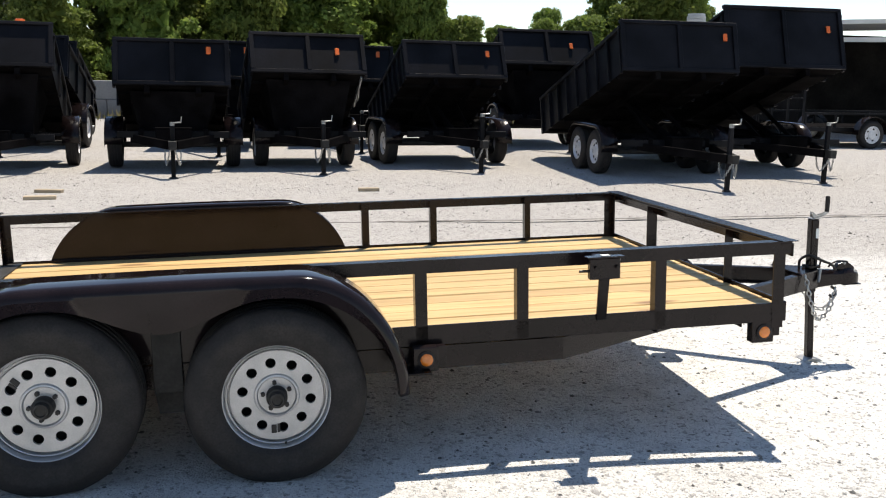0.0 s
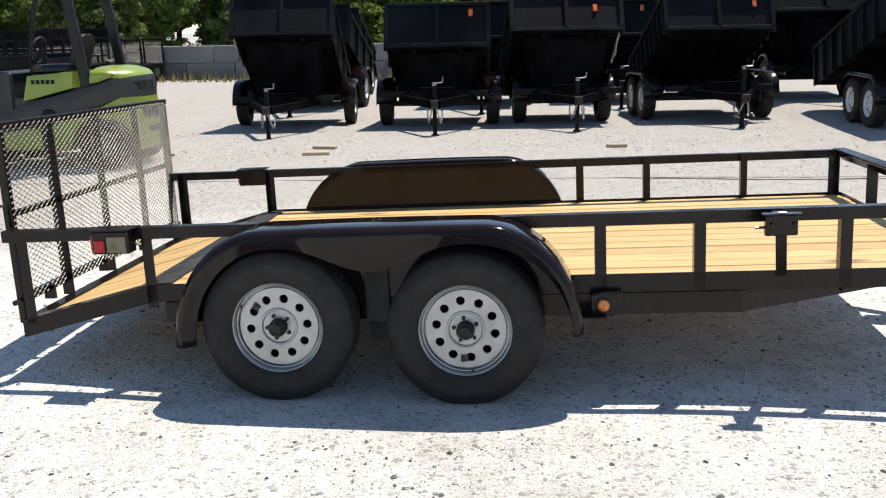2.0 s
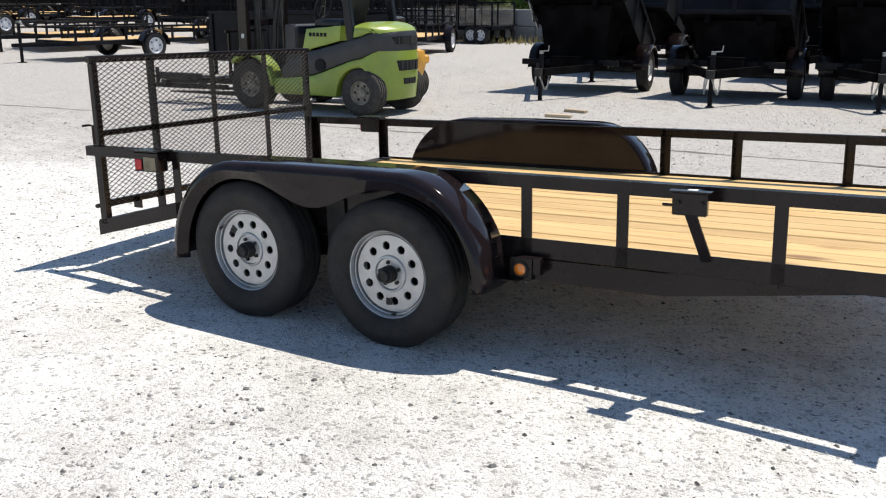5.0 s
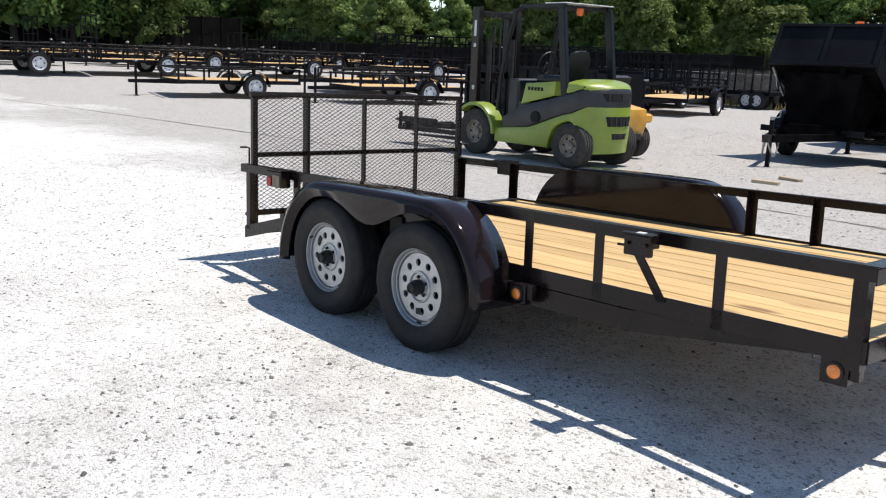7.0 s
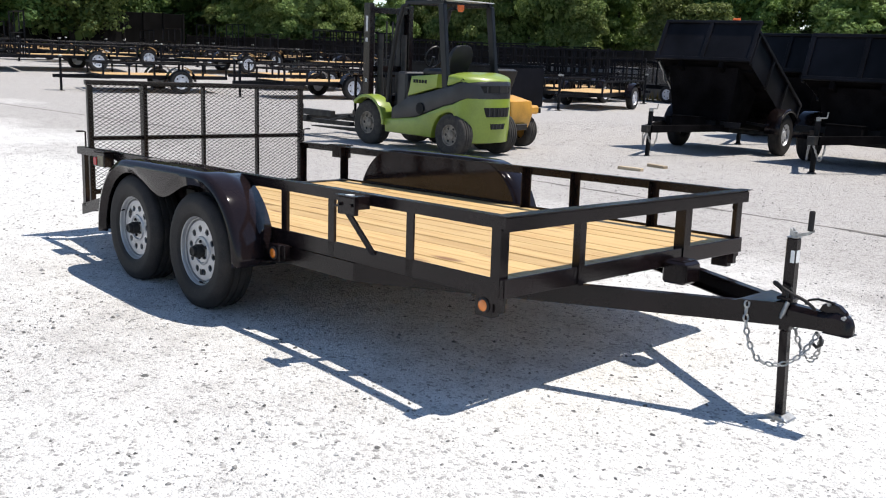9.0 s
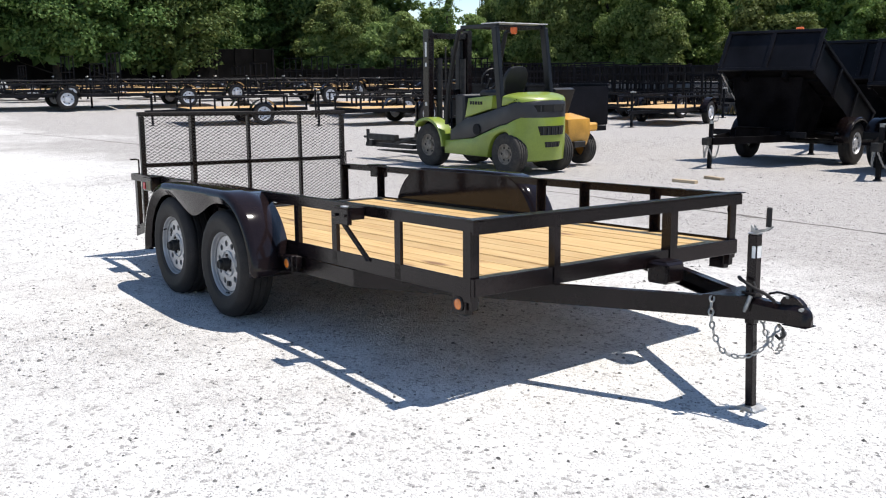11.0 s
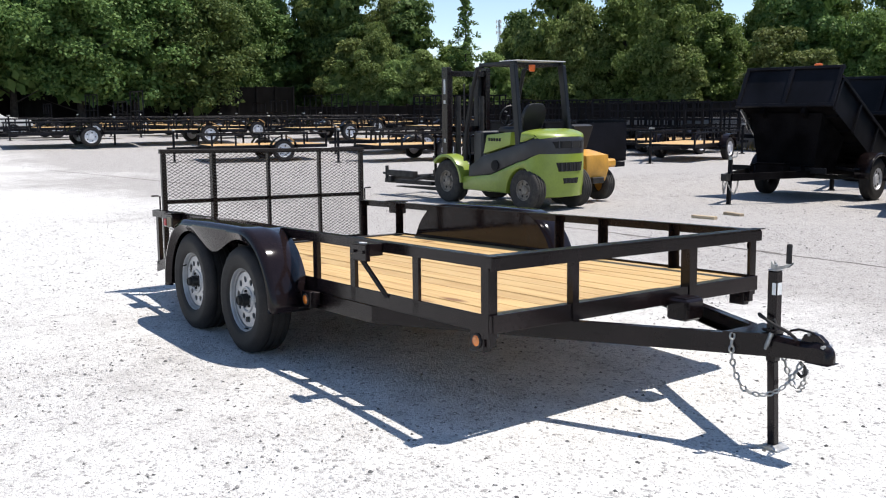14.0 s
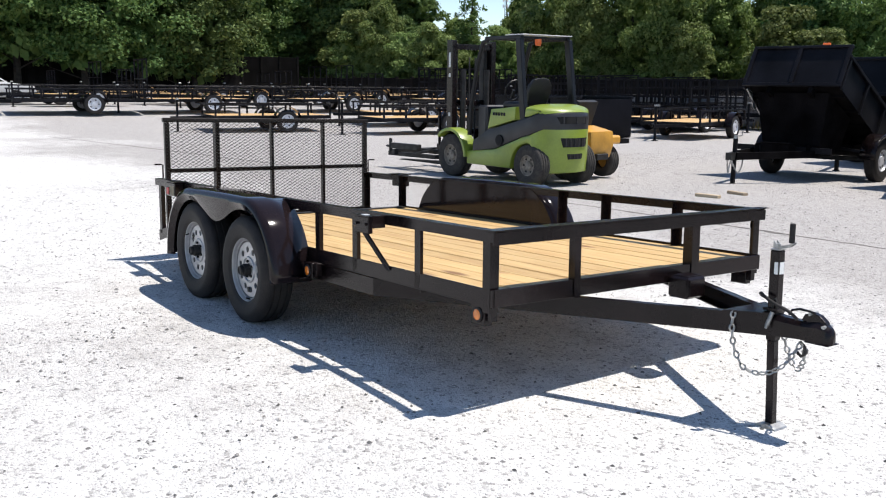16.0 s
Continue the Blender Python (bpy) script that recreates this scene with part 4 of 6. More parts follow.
    for dy in (-0.013, 0.013):
        prism(b, [(3.424, -0.012), (3.424, 0.022), (3.434, 0.012), (3.446, -0.004), (3.500, 0.010), (3.520, 0.022), (3.522, 0.014), (3.500, -0.004), (3.450, -0.016)], dy - 0.002, dy + 0.002)
    part("crank", b, ZINC, jack, "bright zinc crank arm")
    b = B()
    rod(b, (3.512, -0.010, 0.018), (3.514, -0.011, 0.102), 0.0125, 14)
    rod(b, (3.514, -0.011, 0.102), (3.514, -0.011, 0.106), 0.0125, 14, 0.009)
    part("crank_grip", b, RUBBER, jack, "black crank grip", None, True)
    b = B()
    box(b, 3.442, 3.460, -0.0255, -0.0245, -0.130, -0.075)
    box(b, 3.4632, 3.4642, -0.016, 0.016, -0.130, -0.075)
    part("sticker", b, WHITE, jack, "small white sticker")
    b = B()
    rod(b, (3.462, -0.050, -0.300), (3.446, -0.066, -0.362), 0.0105, 12)
    rod(b, (3.446, -0.066, -0.362), (3.443, -0.069, -0.374), 0.0075, 12)
    part("pull_pin", b, ZINC, jack, "zinc pull pin", None, True)
    b = B()
    bend(b, [(3.468, -0.030, -0.298), (3.474, -0.034, -0.262), (3.462, -0.032, -0.238), (3.446, -0.030, -0.250), (3.448, -0.030, -0.290)], 0.0055, 6)
    part("pin_ring", b, DARKSTEEL, jack, "", None, True)
    # wiring loop and plug
    b = B()
    loop = [(3.40, 0.06, -0.30), (3.385, 0.03, -0.262), (3.378, -0.015, -0.236), (3.395, -0.045, -0.222), (3.43, -0.058, -0.236), (3.48, -0.058, -0.258), (3.53, -0.048, -0.278), (3.565, -0.035, -0.304), (3.575, -0.03, -0.318)]
    pts = [Vector(p) for p in loop]
    smooth = []
    for i in range(len(pts) - 1):
        p0, p1, p2, p3 = pts[max(i - 1, 0)], pts[i], pts[i + 1], pts[min(i + 2, len(pts) - 1)]
        for k in range(6):
            u = k / 6
            smooth.append(0.5 * ((2 * p1) + (p2 - p0) * u + (2 * p0 - 5 * p1 + 4 * p2 - p3) * u * u + (3 * p1 - p0 - 3 * p2 + p3) * u ** 3))
    bend(b, smooth + [pts[-1]], 0.0075, 8)
    part("wiring", b, RUBBER, trailer, "black trailer wiring looped round the jack", None, True)
    chain(trailer, [(3.315, -0.128, -0.292), (3.325, -0.152, -0.38), (3.35, -0.158, -0.48), (3.395, -0.140, -0.560), (3.46, -0.09, -0.578), (3.53, -0.055, -0.535), (3.575, -0.03, -0.46), (3.590, -0.015, -0.425)])
    chain(trailer, [(3.44, 0.075, -0.400), (3.46, 0.08, -0.48), (3.50, 0.07, -0.545), (3.55, 0.045, -0.560), (3.585, 0.02, -0.51), (3.605, 0.0, -0.44)])
    b = B()
    bend(b, [(3.575, 0.0, -0.42), (3.60, 0.0, -0.44), (3.605, 0, -0.47), (3.585, 0, -0.485), (3.565, 0, -0.47)], 0.008, 8)
    part("chain_hook", b, DARKSTEEL, trailer)


build_hitch()


# ---- dump trailers ----
def dump_trailer(m, w=1.74, wheel_x=0.90, tandem=False, angle=20.0, ph=0.72, sh=0.55, fy=-0.85, zb=1.30, lamp=(0.55, 0.10), lamp_top=False, label="", wr=0.36, group="dump trailers in a row", jack_y=-2.25, sun_strip=0, ribs=9, axle_y=0.0, jack_top=0.90):
    t = root("dump_trailer", m, label, "dump trailer", group)
    front = fy - 0.05
    length = (zb - 0.55) / math.sin(radians(angle)) + 0.35
    back = fy + length * math.cos(radians(angle))
    b = B()
    for s in (-1, 1):
        box(b, s * 0.48 - 0.04, s * 0.48 + 0.04, front - 0.05, back - 0.25, 0.50, 0.64, 0.006)
    for y in (front, 0.2, back - 0.5):
        box(b, -0.44, 0.44, y - 0.04, y + 0.04, 0.52, 0.62)
    part("chassis", b, MATT_SHADE, t)
    for s in (-1, 1):
        b = B()
        beam(b, (s * 0.62, front + 0.1, 0.50), (s * 0.05, jack_y - 0.05, 0.47), 0.06, 0.12, 0.005)
        part("tongue_beam", b, MATT_SHADE, t)
        chain(t, [(s * 0.10, jack_y + 0.1, 0.45), (s * 0.11, jack_y + 0.05, 0.30), (s * 0.09, jack_y - 0.02, 0.20), (s * 0.06, jack_y - 0.10, 0.30), (s * 0.03, jack_y - 0.16, 0.42)], 0.05, 0.007)
    b = B()
    prism(b, [(-0.05, 0.41), (0.05, 0.41), (0.055, 0.53), (-0.055, 0.53)], jack_y - 0.20, jack_y + 0.1, 0.01)
    part("coupler", b, DARKSTEEL, t, "dark steel coupler")
    b = B()
    box(b, -0.03, 0.03, jack_y - 0.03, jack_y + 0.03, 0.02, jack_top, 0.005)
    jack = part("jack", b, DUMP, t)
    b = B()
    rod(b, (0, jack_y, 0.0), (0, jack_y, 0.025), 0.07, 12, 0.05)
    part("foot", b, DARKSTEEL, jack)
    b = B()
    rod(b, (0, jack_y, jack_top), (0, jack_y, jack_top + 0.05), 0.035, 10)
    bend(b, [(0, jack_y, jack_top + 0.04), (0.12, jack_y - 0.02, jack_top + 0.05), (0.13, jack_y - 0.02, jack_top + 0.13)], 0.010, 6)
    part("crank", b, ZINC, jack, "zinc jack crank")
    b = B()         # pump and battery box behind the jack
    box(b, -0.26, 0.26, front - 0.34, front - 0.08, 0.44, 0.66, 0.012)
    box(b, -0.27, 0.27, front - 0.35, front - 0.07, 0.661, 0.675, 0.004)
    part("pump_box", b, MATT_SHADE, t)
    b = B()
    beam(b, (-w / 2, front - 0.02, 0.56), (w / 2, front - 0.02, 0.56), 0.05, 0.10, 0.004)
    part("front_crossbar", b, DUMP, t)
    for s in (-1, 1):
        offs = (-0.42, 0.42) if tandem else (0.0,)
        for o in offs:
            plain_wheel(t, pose(s * wheel_x, o + axle_y, wr) @ Matrix.Rotation(radians(90 * s), 4, "Z"), wr, 0.20, 0.215, RIMWHITE, 8)
        ln = 0.42 + wr + 0.06 if tandem else wr + 0.08
        b = B()
        rows = []
        for k in range(15):
            a = math.pi * k / 14
            y = -math.cos(a) * (ln if not tandem else wr + 0.08) + (0.0 if not tandem else (-0.42 if k < 7 else 0.42) if k != 7 else 0.0) + axle_y
            z = wr + 0.02 + math.sin(a) ** 0.8 * (wr + 0.07)
            rows.append([b.verts.new((s * (wheel_x + o), y, z - dz)) for o, dz in ((-0.14, 0.0), (0.12, 0.0), (0.135, 0.015), (0.14, 0.05))])
        for i in range(14):
            for k in range(3):
                b.faces.new((rows[i][k], rows[i + 1][k], rows[i + 1][k + 1], rows[i][k + 1]))
        f = part("fender", b, BLACK, t, "", None, True)
        sol = f.modifiers.new("thickness", "SOLIDIFY")
        sol.thickness = 0.005
        b = B()
        beam(b, (s * 0.5, axle_y - ln + 0.05, 0.58), (s * (wheel_x + 0.1), axle_y - ln + 0.05, 0.52), 0.04, 0.05, 0.003)
        part("step_bar", b, DUMP, t)
    for o in ((-0.42, 0.42) if tandem else (0.0,)):
        b = B()
        rod(b, (-wheel_x + 0.08, o + axle_y, wr), (wheel_x - 0.08, o + axle_y, wr), 0.045, 12)
        part("axle", b, DARKSTEEL, t)
    # tipped box, hinged at the back
    tip = pose(0, fy, zb, -angle, 0, 0) @ pose(0, length, 0)
    b = B()
    box(b, -w / 2, w / 2, -length, 0.0, 0.0, 0.012)
    floor_ = part("dump_box", b, MATT_SHADE, t, "black steel tipping box, raised", tip)
    for x in (-0.38, 0.38):
        b = B()
        box(b, x - 0.04, x + 0.04, -length, 0.0, -0.12, -0.001, 0.004)
        part("floor_runner", b, MATT_SHADE, floor_)
    for k in range(5):
        b = B()
        y = -length + 0.3 + k * (length - 0.6) / 4
        box(b, -w / 2 + 0.02, w / 2 - 0.02, y - 0.02, y + 0.02, -0.045, -0.002, 0.002)
        part("floor_beam", b, MATT_SHADE, floor_)
    for s in (-1, 1):
        b = B()
        x = s * w / 2
        box(b, min(x, x - s * 0.006), max(x, x - s * 0.006), -length, 0.0, 0.0, sh)
        box(b, min(x - s * 0.03, x + s * 0.055), max(x - s * 0.03, x + s * 0.055), -length - 0.02, 0.0, sh, sh + 0.06, 0.006)
        part("side_panel", b, DUMP, floor_)
        for k in range(ribs):
            b = B()
            y = -length + 0.05 + k * (length - 0.1) / (ribs - 1)
            box(b, min(x, x + s * 0.045), max(x, x + s * 0.045), y - 0.03, y + 0.03, -0.02, sh, 0.004)
            part("rib", b, DUMP, floor_)
    b = B()
    box(b, -w / 2 + 0.006, w / 2 - 0.006, -length - 0.006, -length, 0.0, ph)
    box(b, -w / 2 - 0.03, w / 2 + 0.03, -length - 0.045, -length + 0.03, ph, ph + 0.055, 0.006)
    box(b, -w / 2 - 0.03, w / 2 + 0.03, -length - 0.04, -length - 0.006, 0.0, 0.06, 0.004)
    head = part("front_panel", b, DUMP, floor_)
    for x in (-w / 2 + 0.005, 0.0, w / 2 - 0.005):
        b = B()
        box(b, x - 0.035, x + 0.035, -length - 0.044, -length - 0.0065, 0.06, ph, 0.004)
        part("panel_stiffener", b, DUMP, floor_)
    b = B()
    if lamp_top:
        box(b, lamp[0] - 0.07, lamp[0] + 0.07, -length - 0.03, -length + 0.02, ph + 0.056, ph + 0.11, 0.012)
    else:
        box(b, lamp[0] - 0.035, lamp[0] + 0.035, -length - 0.03, -length - 0.007, ph - lamp[1] - 0.12, ph - lamp[1], 0.008)
    part("warning_tag", b, ORANGE, head, "small bright orange lamp")
    if sun_strip:
        b = B()     # bright plate and strut put in for a sunlit strip under the front corner
        x = sun_strip * (w / 2 - 0.05)
        prism(b, [(-length + 0.18, -0.004), (-length + 0.56, -0.004), (-length + 0.50, -0.22), (-length + 0.40, -0.20)], x - 0.006, x + 0.006, axis="x")
        beam(b, (x, -length + 0.05, -0.02), (x - sun_strip * 0.02, -length + 0.74, -0.20), 0.03, 0.05)
        part("sun_strip", b, ZINC, floor_, "bright metal plate for a sunlit strip")
    b = B()
    box(b, -w / 2, w / 2, 0.0, 0.02, 0.0, sh, 0.003)
    part("tailgate", b, DUMP, floor_)
    if not tandem:      # sheet-steel hoist guard, narrowing downwards between floor and chassis
        b = B()
        sl = math.tan(radians(angle))
        ends = []
        for y, up, half in ((fy + 0.10, zb - 0.10 * sl - 0.05, 0.38 * w), (fy + 0.95, zb - 0.95 * sl - 0.05, 0.40 * w)):
            ends.append([b.verts.new(p) for p in ((-half, y, up), (half, y, up), (0.30 * w, y + 0.10, 0.60), (-0.30 * w, y + 0.10, 0.60))])
        b.faces.new(ends[0])
        b.faces.new(ends[1][::-1])
        for k in range(4):
            b.faces.new((ends[0][k], ends[1][k], ends[1][(k + 1) % 4], ends[0][(k + 1) % 4]))
        bmesh.ops.recalc_face_normals(b, faces=b.faces)
        part("hoist_guard", b, MATT_SHADE, t, "matt black steel hoist guard")
    # lift cylinder and scissor arms
    b = B()
    top = tip @ Vector((0.0, -length * 0.55, -0.05))
    rod(b, (0, front + 0.25, 0.58), top, 0.045, 12)
    rod(b, (0, front + 0.05, 0.58), top, 0.03, 12)
    part("lift_cylinder", b, MATT_SHADE, t)
    for s in (-1, 1):
        b = B()
        beam(b, (s * 0.30, front + 0.2, 0.60), tip @ Vector((s * 0.30, -length * 0.62, -0.04)), 0.03, 0.07, 0.003)
        part("scissor_arm", b, MATT_SHADE, t)
    return t


DT = "black single-axle dump trailer with its box tipped up, on gravel"
DT2 = "black tandem dump trailer with its long ribbed box tipped up"
def grown(m, k):
    return m @ Matrix.Diagonal((k, k, k, 1))


dump_trailer(pose(-3.84, 12.20, -0.158, -1.3, 0, 6), 1.76, 1.02, False, 27, 0.74, fy=-1.25, zb=1.65, label="black dump trailer, orange lamp on top of its raised box", lamp=(0.42, 0), lamp_top=True, sun_strip=-1, ribs=4, axle_y=0.27, jack_y=-2.94, wr=0.385, jack_top=0.76)
first = dump_trailer(grown(pose(-1.08, 12.19, -0.150, -1.3, 0, 4), 1.078), 1.66, 0.92, False, 21, 0.70, zb=1.30, label=DT, lamp=(0.55, 0.06), ribs=4, jack_top=0.74)
third = dump_trailer(grown(pose(1.175, 12.52, -0.155, -1.3, 0, 6), 1.085), 1.80, 0.72, False, 27, 0.66, fy=-0.75, zb=1.52, label="black dump trailer with a wide raised box over its wheels", lamp=(0.47, 0.20), jack_y=-1.95, sun_strip=1, ribs=4, jack_top=0.76)
dump_trailer(grown(pose(3.857, 13.53, -0.170, -0.8, 0, 6.4), 1.09), 1.78, 1.02, True, 24, 0.62, fy=-1.15, zb=1.50, label=DT2, lamp=(0.6, 0.1), jack_y=-2.45)
dump_trailer(pose(6.85, 10.15, 0, 0, 0, 0), 1.90, 0.98, True, 17.0, 0.76, fy=-1.2, zb=1.66, label=DT2, lamp=(0.78, 0.12), sh=0.66, jack_y=-2.9)
dump_trailer(pose(9.0, 11.2, 0, 0, 0, 0), 2.10, 1.02, True, 18.0, 1.0, fy=-1.7, zb=1.77, label="tall black tandem dump trailer, its high box tipped up", lamp=(0.82, 0.25), sh=0.9, jack_y=-3.0)
for x, y, r in ((-4.45, 16.6, 0), (-5.04, 20.7, 1), (-0.565, 17.0, 3), (2.46, 17.9, 2)):
    copy_thing(first, grown(pose(x, y, fall(x, y), 0, 0, r), 1.08))
copy_thing(third, grown(pose(6.6, 15.9, 0, 0, 0, 3), 1.09))


# ---- lime forklift ----
def arch(cx, cz, r, a0, a1, n=10):
    return [(cx + r * math.cos(radians(a0 + (a1 - a0) * k / n)), cz + r * math.sin(radians(a0 + (a1 - a0) * k / n))) for k in range(n + 1)]


def taper(bm):
    """Rounds the tail in plan: the sides draw in towards the back."""
    bmesh.ops.bisect_plane(bm, geom=bm.verts[:] + bm.edges[:] + bm.faces[:], plane_co=(0.05, 0, 0), plane_no=(1, 0, 0))
    for k in (0.22, 0.36, 0.45):
        bmesh.ops.bisect_plane(bm, geom=bm.verts[:] + bm.edges[:] + bm.faces[:], plane_co=(k, 0, 0), plane_no=(1, 0, 0))
    for y in (-0.44, -0.33, -0.2, 0.0, 0.2, 0.33, 0.44):
        bmesh.ops.bisect_plane(bm, geom=bm.verts[:] + bm.edges[:] + bm.faces[:], plane_co=(0, y, 0), plane_no=(0, 1, 0))
    for v in bm.verts:
        if v.co.x > 0.05:
            q = (v.co.x - 0.05) / 0.5
            v.co.x -= 0.30 * (abs(v.co.y) / 0.56) ** 2.3 * q
            v.co.y *= 1 - 0.17 * q * q
            v.co.x = 0.05 + (v.co.x - 0.05) * 0.84
        if v.co.z > 0.88:      # the top rounds off towards the sides
            v.co.z -= 0.075 * (abs(v.co.y) / 0.56) ** 3 * min(1.0, (v.co.z - 0.88) / 0.25)


def build_forklift(m):
    f = root("forklift", m, "lime green and charcoal forklift with overhead guard, parked on gravel", "forklift")
    hw = 0.56
    b = B()         # counterweight and lower side, with the rear wheel arch
    out = [(-1.45, 0.24), (-0.38, 0.24)] + arch(0, 0.28, 0.36, 180, 0)[1:-1] + [(0.37, 0.20), (0.48, 0.22), (0.53, 0.45), (0.55, 0.72), (0.53, 0.86), (-0.10, 0.74), (-0.75, 0.52), (-1.45, 0.45)]
    prism(b, out, -hw, hw, 0.035)
    taper(b)
    part("counterweight", b, LIME, f, "lime green counterweight and side", None, True)
    b = B()         # charcoal sash above it
    prism(b, [(0.532, 0.862), (0.532, 0.96), (0.526, 1.05), (0.50, 1.105), (0.44, 1.132), (0.34, 1.138), (0.15, 1.12), (-0.12, 1.05), (-0.30, 0.98), (-0.95, 0.80), (-1.30, 0.62), (-1.30, 0.452), (-0.75, 0.522), (-0.10, 0.742)], -hw + 0.008, hw - 0.008, 0.02)
    taper(b)
    part("side_sash", b, GREY, f, "charcoal grey side band", None, True)
    b = B()         # hood
    prism(b, [(0.495, 1.114), (0.46, 1.150), (0.38, 1.186), (0.25, 1.214), (0.12, 1.230), (-0.08, 1.226), (-0.11, 1.06), (0.15, 1.125), (0.34, 1.143), (0.44, 1.137)], -hw + 0.03, hw - 0.03, 0.03)
    taper(b)
    part("hood", b, LIME, f, "lime green engine hood", None, True)
    b = B()         # cowl panel in front of the driver's feet
    prism(b, [(-0.29, 0.985), (-0.27, 1.18), (-0.85, 1.13), (-0.93, 0.83)], -hw + 0.012, -hw + 0.20, 0.012)
    part("side_panel", b, LIME, f, "lime green side panel", None, True)
    b = B()
    prism(b, [(-0.29, 0.985), (-0.27, 1.18), (-0.85, 1.13), (-0.93, 0.83)], hw - 0.20, hw - 0.012, 0.012)
    part("side_panel", b, LIME, f, "lime green side panel", None, True)
    b = B()
    for k in range(5):
        box(b, -0.80 + k * 0.062, -0.755 + k * 0.062, -hw + 0.008, -hw + 0.0125, 1.035, 1.085)
    part("marking", b, HOLE, f, "dark maker's marking")
    b = B()
    box(b, -1.30, -0.30, -0.40, 0.40, 0.45, 0.86, 0.02)
    part("floor_box", b, GREY, f)
    b = B()
    lathe(b, [(0.085, 0.0), (0.085, 0.015), (0.06, 0.018)], 20, pose(-0.62, -hw + 0.002, 0.66))
    # flat near-black disc for the shade of the recess
    part("filler_recess", b, HOLE, f)
    for z0, z1, y, x, bars in ((0.945, 1.050, 0.36, 0.537, 3), (0.60, 0.735, 0.31, 0.553, 6), (0.42, 0.50, 0.18, 0.538, 4)):
        b = B()     # solid near-black blocks for the shade of openings in the back, following its rounded plan
        prism(b, [(-y, z1), (y, z1), (y * 0.84, z0), (-y * 0.84, z0)], 0.40, x, axis="x")
        taper(b)
        g = part("grille", b, HOLE, f, "dark rear grille opening")
        for k in range(bars):
            b = B()
            c = -y * 0.7 + k * 1.4 * y / (bars - 1)
            box(b, 0.45, x + 0.004, c - 0.008, c + 0.008, z0 + 0.008, z1 - 0.008)
            taper(b)
            part("grille_bar", b, GREY, g)
    for s in (-1, 1):
        b = B()     # front mudguard
        outl = arch(-1.88, 0.35, 0.45, 0, 135, 12) + arch(-1.88, 0.35, 0.40, 135, 0, 12)
        prism(b, outl, s * 0.36 if s > 0 else -0.60, 0.60 if s > 0 else -0.36, 0.008)
        part("mudguard", b, LIME, f, "lime green mudguard", None, True)
        b = B()     # guard legs
        beam(b, (-0.09, s * 0.50, 0.66), (-0.30, s * 0.48, 2.19), 0.075, 0.12, 0.012, (1, 0, 0))
        part("guard_pillar", b, GUARD, f)
        b = B()
        bend(b, [(-1.46, s * 0.49, 0.70), (-1.42, s * 0.49, 1.2), (-1.28, s * 0.48, 1.85), (-1.17, s * 0.47, 2.16), (-1.05, s * 0.46, 2.19)], 0.035, 8)
        part("front_pillar", b, GUARD, f, "", None, True)
        b = B()
        box(b, -1.12, -0.26, s * 0.46 - 0.03, s * 0.46 + 0.03, 2.18, 2.24, 0.01)
        part("guard_beam", b, GUARD, f)
    for k in range(6):
        b = B()
        x = -1.05 + k * 0.145
        box(b, x, x + 0.03, -0.43, 0.43, 2.19, 2.225, 0.004)
        part("guard_bar", b, GUARD, f)
    b = B()
    box(b, -0.62, -0.22, -0.49, 0.49, 2.242, 2.256, 0.003)
    part("roof_sheet", b, PALE, f, "pale roof sheet")
    b = B()
    lathe(b, [(0.05, 0.0), (0.05, 0.07), (0.035, 0.10)], 16, pose(-0.30, -0.12, 2.19, 90, 0, 0))
    part("beacon", b, ORANGE, f, "orange warning beacon", None, True)
    # seat and wheel
    b = B()
    box(b, -0.98, -0.46, -0.24, 0.24, 1.13, 1.25, 0.04)
    box(b, -0.95, -0.20, -0.30, 0.30, 0.87, 1.14, 0.03)
    back = [(-0.17, 1.20), (0.17, 1.20), (0.225, 1.38), (0.21, 1.50), (0.15, 1.585), (0.07, 1.61), (-0.07, 1.61), (-0.15, 1.585), (-0.21, 1.50), (-0.225, 1.38)]
    rest = B()
    prism(rest, back, -0.50, -0.42, 0.02, axis="x")
    for v in rest.verts:
        v.co.x += 0.30 * (v.co.z - 1.20)
    seat = part("seat", b, SEAT, f, "black vinyl operator seat", None, True)
    part("backrest", rest, SEAT, seat, "", None, True)
    b = B()
    ring = [(-0.98 + 0.10 * math.cos(k * 0.4488) * 0.5, 0.17 * math.sin(k * 0.4488), 1.42 + 0.16 * math.cos(k * 0.4488)) for k in range(15)]
    bend(b, ring, 0.014, 6)
    bend(b, [(-0.98, 0, 1.42), (-1.12, 0, 1.10), (-1.16, 0, 0.86)], 0.025, 8)
    part("steering_wheel", b, SEAT, f, "black steering wheel", None, True)
    b = B()
    box(b, -1.35, -1.12, -0.42, 0.42, 0.60, 1.18, 0.03)
    part("dashboard", b, GREY, f)
    # mast
    for s in (-1, 1):
        b = B()
        box(b, -2.16, -2.00, s * 0.40 - 0.045, s * 0.40 + 0.045, 0.12, 2.22, 0.008)
        part("outer_mast", b, BLACK, f)
        b = B()
        box(b, -2.22, -2.10, s * 0.30 - 0.04, s * 0.30 + 0.04, 0.14, 2.18, 0.008)
        part("inner_mast", b, DARKSTEEL, f)
        b = B()
        rod(b, (-1.98, s * 0.24, 0.2), (-1.98, s * 0.24, 1.75), 0.045, 12)
        part("lift_cylinder", b, DARKSTEEL, f, "", None, True)
        b = B()
        beam(b, (-2.06, s * 0.06, 0.5), (-2.06, s * 0.06, 1.95), 0.03, 0.012)
        part("lift_chain", b, DARKSTEEL, f)
    for z in (0.35, 1.15, 2.07):
        b = B()
